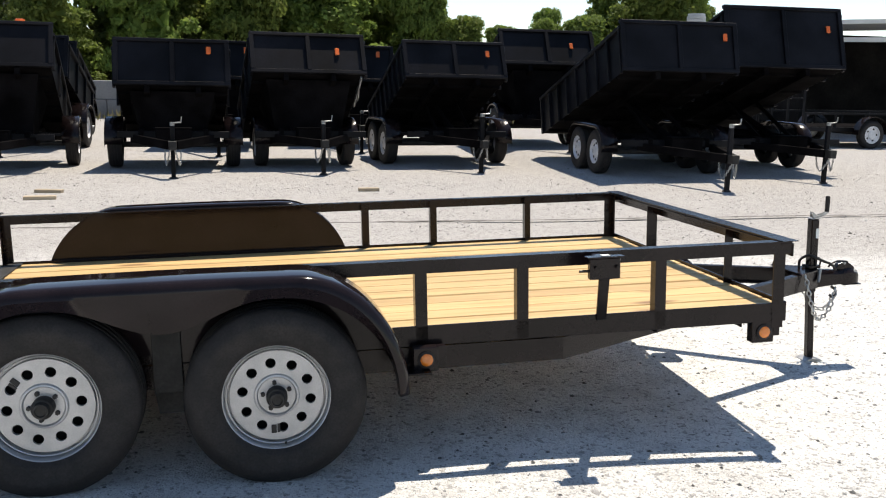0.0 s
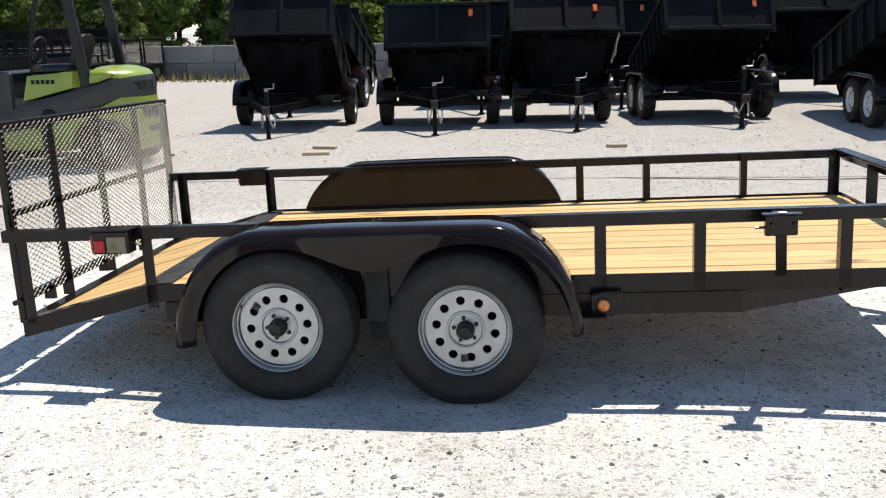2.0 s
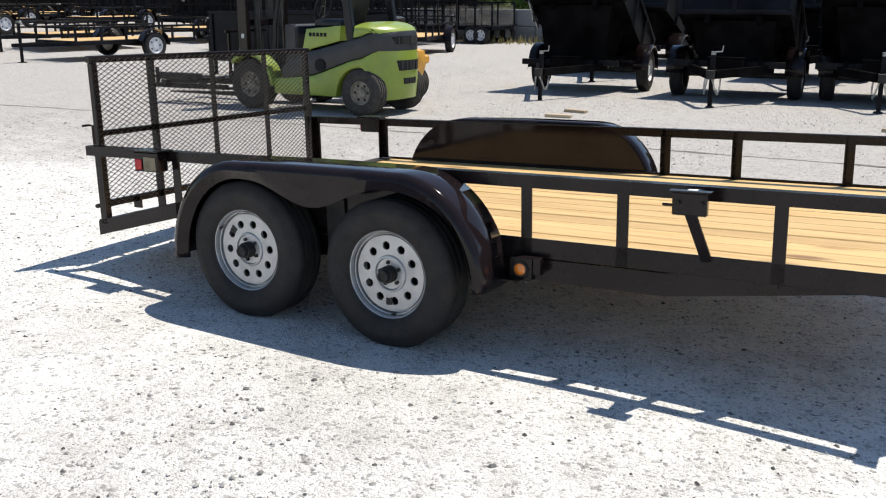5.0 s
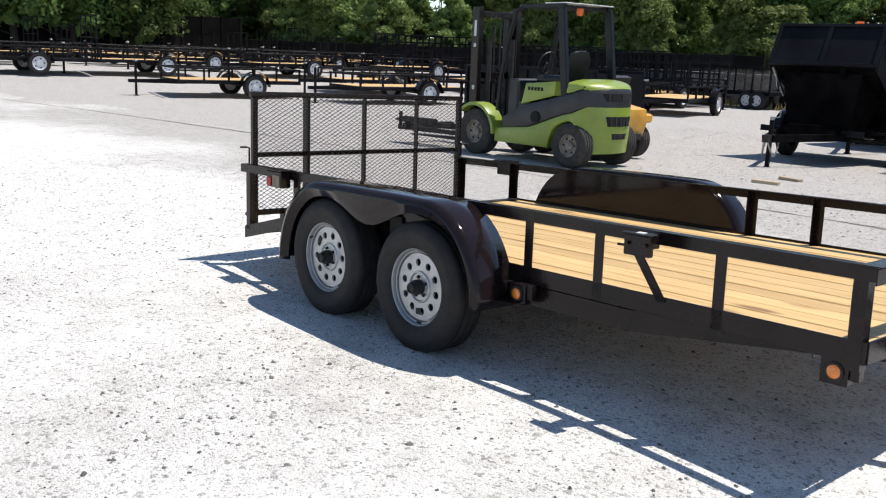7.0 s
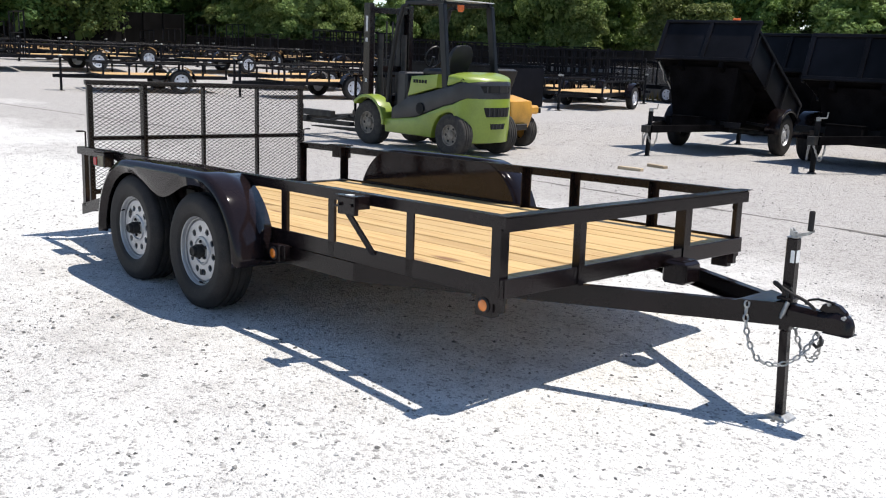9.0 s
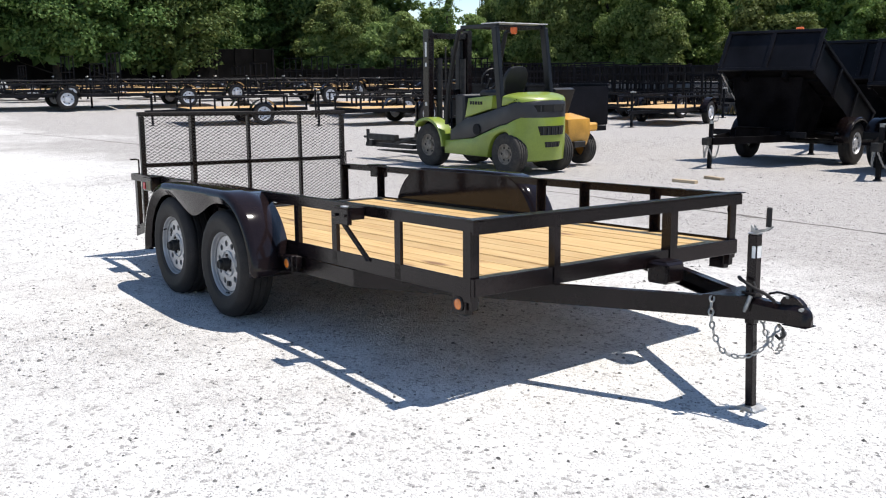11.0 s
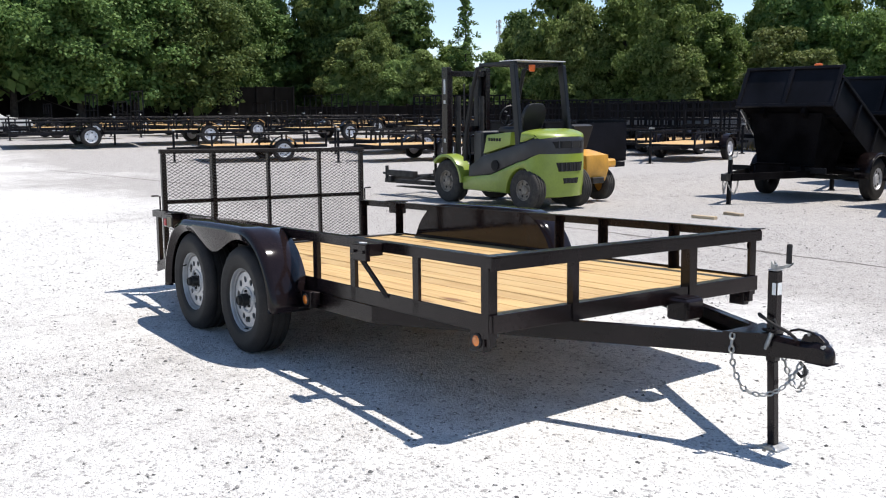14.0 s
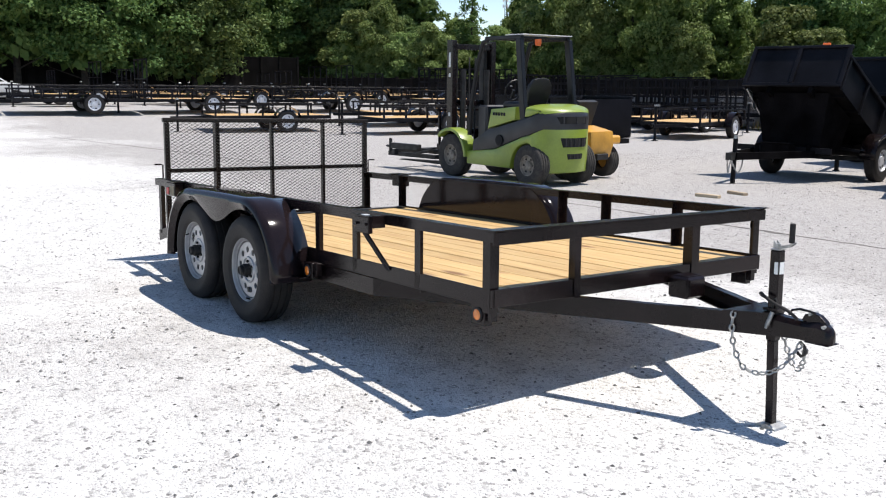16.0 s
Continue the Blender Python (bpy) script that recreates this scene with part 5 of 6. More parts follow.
        box(b, -2.08, -2.03, -0.40, 0.40, z, z + 0.09, 0.005)
        part("mast_crossbar", b, BLACK, f)
    for z in (1.78, 1.62, 0.98):
        b = B()
        box(b, -2.10, -2.05, -0.4475, -0.4455, z, z + (0.24 if z == 1.78 else 0.06))
        part("mast_marking", b, PALE, f, "pale label strip")
    b = B()
    box(b, -2.32, -2.24, -0.52, 0.52, 0.42, 0.51, 0.006)
    rack = part("carriage", b, BLACK, f)
    b = B()
    box(b, -2.32, -2.24, -0.52, 0.52, 0.66, 0.75, 0.006)
    part("carriage_bar", b, BLACK, rack)
    for y in (-0.45, -0.15, 0.15, 0.45):
        b = B()
        box(b, -2.351, -2.321, y - 0.02, y + 0.02, 0.40, 1.05, 0.003)
        part("backrest_bar", b, BLACK, rack)
    b = B()
    box(b, -2.353, -2.319, -0.52, 0.52, 1.051, 1.09, 0.003)
    part("backrest_rail", b, BLACK, rack)
    for y in (-0.36, 0.28):
        b = B()
        prism(b, [(-2.32, 0.14), (-2.32, 0.78), (-2.36, 0.78), (-2.37, 0.20), (-3.70, 0.15), (-3.70, 0.135)], y, y + 0.12, 0.004)
        part("fork", b, DARKSTEEL, f)
    # towing bars chained over the forks
    bars = [((-3.85, -0.46, 0.25), (-2.50, -0.38, 0.26), 0.09, 0.07), ((-3.60, -0.56, 0.29), (-3.60, 0.46, 0.29), 0.10, 0.10), ((-3.70, -0.50, 0.40), (-2.95, -0.44, 0.40), 0.10, 0.10),
            ((-3.75, 0.34, 0.25), (-2.50, 0.30, 0.27), 0.08, 0.07), ((-3.45, -0.30, 0.34), (-2.55, 0.10, 0.33), 0.06, 0.05), ((-2.90, -0.52, 0.30), (-2.42, -0.50, 0.42), 0.04, 0.04)]
    for p, q, wd, ht in bars:
        b = B()
        beam(b, p, q, wd, ht, 0.006)
        part("tow_bar", b, DARKSTEEL, f, "dark steel towing bar on the forks")
    b = B()
    rod(b, (-3.80, -0.48, 0.22), (-3.80, -0.48, 0.52), 0.03, 10)
    rod(b, (-3.92, -0.48, 0.38), (-3.68, -0.48, 0.38), 0.022, 8)
    part("tow_pin", b, DARKSTEEL, f)
    for s in (-1, 1):
        plain_wheel(f, pose(-1.88, s * 0.45, 0.35) @ (Matrix.Rotation(math.pi, 4, "Z") if s > 0 else Matrix.Identity(4)), 0.35, 0.175, 0.25, RIMDULL, 6, 32, OLDRUBBER)
        plain_wheel(f, pose(0.02, s * 0.46, 0.315) @ (Matrix.Rotation(math.pi, 4, "Z") if s > 0 else Matrix.Identity(4)), 0.315, 0.155, 0.22, RIMDULL, 6, 32, OLDRUBBER)
    return f


build_forklift(pose(-4.48, 6.10, 0) @ Matrix.Diagonal((1.0, 1.045, 1.0, 1)))


def build_tractor(m):
    t = root("yellow_tractor", m, "small yellow utility tractor standing behind the forklift", "tractor")
    b = B()
    prism(b, [(-0.9, 0.35), (0.45, 0.35), (0.52, 0.55), (0.50, 0.78), (0.10, 0.86), (-0.9, 0.80)], -0.28, 0.28, 0.04)
    part("body", b, YELLOW, t, "yellow tractor body", None, True)
    for s in (-1, 1):
        b = B()
        box(b, -0.25, 0.42, s * 0.45 - 0.13, s * 0.45 + 0.13, 0.56, 0.70, 0.03)
        part("fender", b, YELLOW, t, "yellow rear fender", None, True)
        plain_wheel(t, pose(0.15, s * 0.46, 0.275) @ (Matrix.Rotation(math.pi, 4, "Z") if s > 0 else Matrix.Identity(4)), 0.275, 0.14, 0.23, YELLOW, 5, 32, OLDRUBBER)
        plain_wheel(t, pose(-0.95, s * 0.42, 0.25) @ (Matrix.Rotation(math.pi, 4, "Z") if s > 0 else Matrix.Identity(4)), 0.25, 0.12, 0.18, YELLOW, 5)
    b = B()
    prism(b, [(-0.35, 0.86), (0.05, 0.86), (0.20, 1.25), (0.12, 1.28), (-0.02, 0.98), (-0.35, 0.97)], -0.24, 0.24, 0.03)
    part("seat", b, SEAT, t, "black tractor seat", None, True)
    b = B()
    box(b, 0.46, 0.53, -0.14, 0.14, 0.32, 0.42, 0.01)
    part("drawbar", b, DARKSTEEL, t)
    return t


build_tractor(pose(-5.22, 7.36, -0.012, 0, 0, 3))


# ---- single-axle trailers stored at the back of the yard ----
def yard_trailer(m, ln=3.6, hw=0.92, gate=True, label="", tall=0.0, deck=None, rails=1):
    """Facing +x: black frame, open rails, pine deck, wheels with pale rims, jack at the tongue."""
    t = root("stored_trailer", m, label, "trailer", "trailers stored at the back of the yard")
    z = 0.50
    b = B()
    for s in (-1, 1):
        box(b, -ln / 2, ln / 2, s * hw - 0.03, s * hw + 0.03, z - 0.10, z, 0.003)
    for x in (-ln / 2 + 0.03, ln / 2 - 0.03):
        box(b, x - 0.03, x + 0.03, -hw, hw, z - 0.10, z - 0.001)
    part("frame", b, DUMP, t)
    n = 7
    for k in range(n):
        b = B()
        y = -hw + 0.04 + k * (2 * hw - 0.08) / n
        box(b, -ln / 2 + 0.06, ln / 2 - 0.06, y + 0.004, y + (2 * hw - 0.08) / n - 0.004, z - 0.03, z + 0.008)
        part("deck_board", b, deck or PINEFAR, t)
    for s in (-1, 1):
        for q in range(rails):
            b = B()
            box(b, -ln / 2, ln / 2, s * hw - 0.025, s * hw + 0.025, z + 0.30 + 0.30 * q, z + 0.35 + 0.30 * q, 0.003)
            part("top_rail", b, DUMP, t)
        for k in range(6 if rails == 1 else 12):
            b = B()
            x = -ln / 2 + 0.03 + k * (ln - 0.06) / (5 if rails == 1 else 11)
            box(b, x - 0.025, x + 0.025, s * hw - 0.023, s * hw + 0.023, z, z + 0.30 * rails)
            part("post", b, DUMP, t)
        plain_wheel(t, pose(-0.35, s * (hw + 0.16), 0.335) @ (Matrix.Rotation(math.pi, 4, "Z") if s > 0 else Matrix.Identity(4)), 0.335, 0.21, 0.20, RIMWHITE, 5, 28)
        b = B()
        prism(b, arch(-0.35, 0.34, 0.43, 0, 180, 12) + arch(-0.35, 0.34, 0.42, 180, 0, 12), min(s * (hw + 0.05), s * (hw + 0.28)), max(s * (hw + 0.05), s * (hw + 0.28)))
        part("fender", b, BLACK, t)
        b = B()
        beam(b, (ln / 2 - 0.3, s * 0.6, z - 0.08), (ln / 2 + 1.1, s * 0.03, z - 0.08), 0.05, 0.09, 0.003)
        part("tongue_beam", b, DUMP, t)
    for s in (0,):
        b = B()
        box(b, ln / 2 - 0.025, ln / 2 + 0.025, -hw, hw, z + 0.301, z + 0.351, 0.003)
        part("front_rail", b, DUMP, t)
    b = B()
    rod(b, (-0.35, -hw - 0.1, 0.335), (-0.35, hw + 0.1, 0.335), 0.035, 10)
    part("axle", b, DARKSTEEL, t)
    b = B()
    box(b, ln / 2 + 0.87, ln / 2 + 0.93, -0.03, 0.03, 0.02, 0.95, 0.003)
    box(b, ln / 2 + 0.82, ln / 2 + 0.98, -0.07, 0.07, 0.0, 0.02, 0.003)
    part("jack", b, DUMP, t)
    b = B()
    box(b, ln / 2 + 0.86, ln / 2 + 0.94, -0.04, 0.10, 0.951, 1.0, 0.003)
    part("crank", b, ZINC, t, "zinc jack crank")
    if gate:
        b = B()
        h = 1.0 + tall
        box(b, -ln / 2 - 0.065, -ln / 2 - 0.021, -hw, hw, z + h - 0.02, z + h + 0.02)
        g = part("ramp_gate", b, DUMP, t, "black upright ramp gate")
        for y in (-hw, -hw / 3, hw / 3, hw):
            b = B()
            box(b, -ln / 2 - 0.06, -ln / 2 - 0.02, y - 0.02, y + 0.02, z - 0.05, z + h - 0.021)
            part("upright", b, DUMP, g)
        for zz in (z - 0.04, z + h / 2):
            b = B()
            box(b, -ln / 2 - 0.067, -ln / 2 - 0.019, -hw, hw, zz - 0.02, zz + 0.02)
            part("crossbar", b, DUMP, g)
    return t


YT = "black open utility trailer with pine deck and bright wheels"
base_a = yard_trailer(pose(-20.6, 9.05, ground_z(-20.6), 0, 0, -100), 3.6, 0.92, False, YT)
base_b = yard_trailer(pose(-11.9, 18.8, 0, 0, 0, -75), 3.4, 0.90, True, "black utility trailer with upright ramp gate and pine deck")
base_c = yard_trailer(pose(-26.9, 5.1, ground_z(-26.9), 0, 0, -96), 4.2, 0.95, True, "long black utility trailer with tall ramp gate and steel deck", 0.35, MATT_SHADE)
base_d = yard_trailer(pose(-23.6, 24.4, ground_z(-23.6), 0, 0, 3), 4.4, 0.95, True, "black trailer with high open cage sides beside the fence", 0.3, MATT_SHADE, 4)
for x, y, r in ((-18.9, 25.2, 2), (-15.9, 22.9, -3), (-28.8, 23.2, 4)):
    copy_thing(base_d, pose(x, y, ground_z(x), 0, 0, r))


def park_trailers():
    rng = random.Random(17)
    spots = [(-17.4, 12.8, -98), (-17.2, 19.0, -90), (-14.6, 21.0, -82), (-18.6, 24.6, -86), (-26.8, 9.2, -95), (-26.6, 14.9, -94), (-26.4, 20.8, -92), (-34.5, 1.6, -92), (-21.4, 14.9, -97), (-21.6, 20.9, -92), (-29.6, 12.4, -95), (-29.8, 18.2, -92)]
    for x in (-33.2, -36.6, -42.6):
        for row in range(4):
            spots.append((x + rng.uniform(-0.5, 0.5), 6.6 + 5.4 * row + rng.uniform(-0.6, 0.6), -93 + rng.uniform(-3, 3)))
    for k, (x, y, r) in enumerate(spots):
        copy_thing((base_a, base_b, base_c, base_b, base_a)[(k * 7 + k // 3) % 5], pose(x, y, ground_z(x), 0, 0, r))


park_trailers()


# ---- edge of the yard ----
def wall_of_panels(name, a, b, height, step, mat, label, posts=True, thick=0.10, courses=1, piece="panel"):
    a, b = Vector((*a, 0)), Vector((*b, 0))
    d = b - a
    n = max(1, int(d.length / step))
    ang = math.degrees(math.atan2(d.y, d.x))
    r = tagged(new(name), label, "wall", kind="structure")
    r.matrix_basis = pose(a.x, a.y, 0, 0, 0, ang)
    s = d.length / n
    for c in range(courses):
        bm = B()
        h0, h1 = height * c / courses, height * (c + 1) / courses - (0.012 if courses > 1 and c < courses - 1 else 0)
        box(bm, 0.012, s - 0.012, -thick / 2, thick / 2, h0, h1, 0.012)
        src = part(piece, bm, mat, r)
        for k in range(1, n):
            o = src.copy()
            scene.collection.objects.link(o)
            o.location = (k * s - (0.42 * s if c % 2 else 0.0), random.uniform(-0.02, 0.02), random.uniform(-0.04, 0.04) if courses == 1 else 0)
    if posts:
        bm = B()
        box(bm, -0.06, 0.06, -0.09, 0.09, 0, height + 0.08, 0.01)
        src = part("post", bm, mat, r)
        for k in range(1, n + 1):
            o = src.copy()
            scene.collection.objects.link(o)
            o.location = (k * s, 0, 0)
    return r


wall_of_panels("wall_north", (-22, 27.15), (15.2, 25.3), 1.14, 1.75, CONCRETE, "low wall of two courses of grey concrete blocks", False, 0.6, 2, "block")
# tall enough that its dark boards stand in for shade under the crowns
wall_of_panels("fence_west", (-50, -16), (-47, 24), 3.0, 1.2, BOARD, "weathered board fence, darkened by tree shade in its colour")
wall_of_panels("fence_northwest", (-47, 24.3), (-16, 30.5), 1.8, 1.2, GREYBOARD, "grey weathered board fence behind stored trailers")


# ---- timbers and weeds on the gravel ----
def build_timber(x, y, yaw, ln, label):
    b = B()
    box(b, -ln / 2, ln / 2, -0.045, 0.045, 0.0, 0.045, 0.004)
    tagged(part("timber_block", b, TIMBER, at=pose(x, y, fall(x, y), 0, 0, yaw)), label, "timber", "timber blocks lying on the gravel")


build_timber(-2.19, 6.88, 6, 0.36, "short weathered timber block lying on the gravel")
build_timber(-2.24, 7.62, -12, 0.34, "short pale timber block lying on the gravel")
build_timber(1.82, 7.72, 3, 0.28, "small weathered timber offcut lying on gravel")


def build_weeds():
    rng = random.Random(8)
    b = B()
    for k in range(1500):
        x = rng.uniform(-15.5, 15)
        y = 26.6 - (x + 16) * 0.05 - rng.uniform(0.1, 1.6) ** 1.5
        h, a = rng.uniform(0.08, 0.38), rng.uniform(0, 6.28)
        c, s = math.cos(a) * 0.03, math.sin(a) * 0.03
        b.faces.new((b.verts.new((x - c, y - s, 0)), b.verts.new((x + c, y + s, 0)), b.verts.new((x + rng.uniform(-0.1, 0.1), y + rng.uniform(-0.1, 0.1), h))))
    tagged(part("weeds", b, DRYGRASS), "dry grass and weeds along the low wall", "weeds", kind="stuff")


build_weeds()


# ---- trees ----
def build_tree(m, h, r, seed, leaf, low=0.08, n=21000, size=0.112, label=""):
    """Tapered trunk, limbs, and a crown of leaf sprays gathered in uneven clumps with gaps between."""
    rng = random.Random(seed)
    t = root("tree", m, label, "tree", "trees behind the yard")
    b = B()
    lean = Vector((rng.uniform(-0.4, 0.4), rng.uniform(-0.4, 0.4), 0))
    pts = [Vector((0, 0, 0)), lean * 0.3 + Vector((0, 0, h * 0.3)), lean * 0.7 + Vector((0, 0, h * 0.6)), lean + Vector((0, 0, h * 0.92))]
    for p, q, r0, r1 in zip(pts, pts[1:], (0.20, 0.15, 0.09), (0.15, 0.09, 0.03)):
        rod(b, p, q, r0 * h / 9, 8, r1 * h / 9)
    clumps = []
    count = 72
    for k in range(count):
        z = h * (low + (1.0 - low) * (k + rng.random()) / count)
        f = (z / h - low) / (1 - low)
        env = r * (0.70 + 0.85 * f) * (1.0 if f < 0.45 else max(0.15, 1.40 - 1.15 * f))
        a = k * 2.4 + rng.uniform(-0.7, 0.7)
        out = env * rng.uniform(0.35, 1.0)
        base = pts[1].lerp(pts[3], min(1, max(0, f)))
        tip = Vector((math.cos(a) * out, math.sin(a) * out, z))
        if k % 4 == 0:
            rod(b, Vector((base.x, base.y, max(0.4, z - 0.9))), tip, 0.045 * h / 9, 5, 0.012)
        clumps.append((tip, r * rng.choice((0.11, 0.15, 0.20, 0.26, 0.34))))
    part("trunk", b, BARK, t)
    g = np.random.default_rng(seed)
    verts, polys = [], []
    weights = np.array([c[1] ** 2 for c in clumps])
    pick = g.choice(len(clumps), n, p=weights / weights.sum())
    dirs = g.normal(size=(n, 3))
    dirs /= np.linalg.norm(dirs, axis=1)[:, None]
    rad = 0.42 + 0.80 * g.random(n) ** 1.1
    tilt = g.normal(size=(n, 3)) * 0.8
    sz = size * g.uniform(0.55, 1.4, n)
    spin = g.uniform(0, 6.28, n)
    inner = g.random(n) < 0.07
    for i in range(n):
        c, cr = clumps[pick[i]]
        d = Vector(dirs[i])
        if inner[i]:       # sparse large sprays near the trunk close the crown from behind
            p = Vector((c.x * 0.45, c.y * 0.45, c.z)) + d * 0.5
            s = float(sz[i]) * 3.6
        else:
            if d.z < -0.45:
                d.z = -d.z
            p = c + Vector((d.x, d.y, d.z * 0.75)) * float(cr * rad[i])
            s = float(sz[i])
        if p.z < 0.1:
            continue
        nrm = (d + Vector(tilt[i]) + Vector((0, 0, 0.25))).normalized()
        u = nrm.orthogonal().normalized()
        v = nrm.cross(u)
        ca, sa = math.cos(spin[i]), math.sin(spin[i])
        u, v = u * ca + v * sa, v * ca - u * sa
        k = len(verts)
        verts += [p - u * s, p - v * s * 0.6 + u * s * 0.1, p + u * s * 0.9 + nrm * s * 0.12, p + v * s * 0.6]
        polys.append((k, k + 1, k + 2, k + 3))
    me = bpy.data.meshes.new("crown")
    me.from_pydata([tuple(v) for v in verts], [], polys)
    me.materials.append(leaf)
    crown = new("crown", me)
    crown.parent = t
    return t


TL = "leafy deciduous tree, full green crown"
kinds = [build_tree(pose(-58, 2, 0), 11.0, 2.9, 11, LEAF_A, low=0.27, label=TL + ", broad"),
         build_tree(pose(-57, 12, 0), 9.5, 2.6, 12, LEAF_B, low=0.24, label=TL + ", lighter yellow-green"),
         build_tree(pose(-56, 20, 0), 10.2, 2.5, 13, LEAF_C, low=0.26, label=TL + ", dark"),
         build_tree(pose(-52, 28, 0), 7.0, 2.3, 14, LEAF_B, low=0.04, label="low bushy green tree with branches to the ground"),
         build_tree(pose(-47.6, -4, 0), 10.5, 3.3, 15, LEAF_C, low=0.29, label="spreading dark green tree over the fence, bare lower trunk"),
         build_tree(pose(2, 40, 0), 6.0, 2.2, 16, LEAF_D, low=0.05, label="small sunlit yellow-green tree behind the dump trailers")]


def build_spire(m, h, r):
    """A thin ragged conifer: drooping sprays in whorls that shorten towards a bare leader."""
    rng = random.Random(77)
    t = root("conifer_tree", m, "thin ragged dark conifer rising above the tree line", "tree")
    b = B()
    rod(b, (0, 0, 0), (0.05, 0, h), 0.12, 8, 0.012)
    limbs = []
    for k in range(64):
        z = h * (0.30 + 0.68 * k / 64)
        reach = r * (1.03 - (z / h - 0.30) / 0.70) ** 0.8 * rng.uniform(0.45, 1.1)
        a = k * 2.4 + rng.uniform(-0.4, 0.4)
        tip = Vector((math.cos(a) * reach, math.sin(a) * reach, z - 0.12 * reach))
        limbs.append((Vector((0, 0, z)), tip))
        if k % 3 == 0:
            rod(b, (0, 0, z), tip, 0.02, 4, 0.006)
    part("trunk", b, BARK, t)
    b = B()
    for p, q in limbs:
        for k in range(44):
            c = p.lerp(q, rng.uniform(0.15, 1.0)) + Vector((rng.gauss(0, 0.07), rng.gauss(0, 0.07), rng.gauss(-0.05, 0.08)))
            u = Vector((rng.gauss(0, 1), rng.gauss(0, 1), rng.gauss(0, 0.6))).normalized() * rng.uniform(0.07, 0.15)
            v = u.orthogonal().normalized() * 0.05
            b.faces.new([b.verts.new(c + d) for d in (-u, -v, u, v)])
    part("crown", b, LEAF_C, t)


def plant_trees():
    rng = random.Random(21)
    line = [(-54.5, -10), (-54, 8), (-52.5, 22), (-44, 29), (-34, 32.5), (-24, 35), (-12, 37), (0, 38), (12, 39), (24, 40), (38, 42)]
    spots = []
    for (xa, ya), (xb, yb) in zip(line, line[1:]):
        ln = math.hypot(xb - xa, yb - ya)
        nx, ny = -(yb - ya) / ln, (xb - xa) / ln
        k = int(ln / 2.5)
        for i in range(k):
            for row in range(3):
                u = (i + rng.uniform(0.0, 1.0)) / k
                o = row * 3.4 - 2.0 + rng.uniform(-1.2, 1.2)
                spots.append((xa + (xb - xa) * u + nx * o, ya + (yb - ya) * u + ny * o, row))
    for x, y, row in spots:
        if (y < 24 and x > -51.5 + 0.075 * (y + 16)) or (x > -48 and y < 26.0 + 0.2 * (x + 47)):
            if y < 24:
                x = -52.6 + 0.075 * (y + 16) - rng.uniform(0, 1.2)
            else:
                y = 27.2 + 0.2 * (x + 47) + rng.uniform(0, 1.5)
        right = max(0.0, min(1.0, (x + 20) / 22))
        gap = math.exp(-((x + 38.5 + 2.2 * row) / 3.6) ** 2) if y > 24 else 0.0
        k = rng.choice((3, 1, 3, 2, 0, 1)) if row == 0 else rng.choice((0, 2, 1))
        if y < 24 and k == 3:
            k = 4
        sc = rng.uniform(0.82, 1.2) * (0.66 if x > -43.0 and y > 20 else 0.95) * (1 - 0.14 * right) * (1 - 0.26 * gap)
        wide = sc * rng.uniform(0.78, 1.18)
        if x > -10:        # lower growth, leaves in sunlit colour, along the north side, thin towards the shed
            k = 5
            sc = rng.uniform(0.75, 1.15) if x < 8.5 else rng.uniform(0.56, 0.70) if x < 18.8 else rng.uniform(0.7, 0.95) if x < 25 else rng.uniform(0.3, 0.42)
            wide = max(0.6, sc) * rng.uniform(0.8, 1.1)
        copy_thing(kinds[k], pose(x, y, rng.uniform(-1.9, -0.1) if k != 3 and x < -10 else 0, rng.uniform(-4, 4), rng.uniform(-4, 4), rng.uniform(0, 360)) @ Matrix.Diagonal((wide, wide * rng.uniform(0.85, 1.15), sc * (rng.choice((0.85, 0.95, 1.05, 1.1, 1.32)) if gap < 0.3 else 0.95), 1)))
    for k in range(9):
        u = k / 10
        x, y = -46.6 + rng.uniform(-0.8, 0.8), -9 + 33 * u
        sc = rng.uniform(0.85, 1.1)
        copy_thing(kinds[4], pose(x, y, rng.uniform(-1.4, 0.0), 0, 0, rng.uniform(0, 360)) @ Matrix.Diagonal((sc, sc, sc * 0.9, 1)))
    for x, y, sc in ((-45.5, 26.8, 0.62), (-43.2, 27.4, 0.70), (-41.0, 28.0, 0.60), (-38.6, 28.3, 0.66)):
        copy_thing(kinds[3], pose(x, y, 0, 0, 0, 50 * x) @ Matrix.Diagonal((sc, sc, sc, 1)))
    build_spire(pose(-41.5, 33.6, 0), 9.2, 1.75)
    for q in kinds[:5]:
        q.matrix_basis = q.matrix_basis @ Matrix.Diagonal((0.9, 0.9, 0.9, 1))


plant_trees()


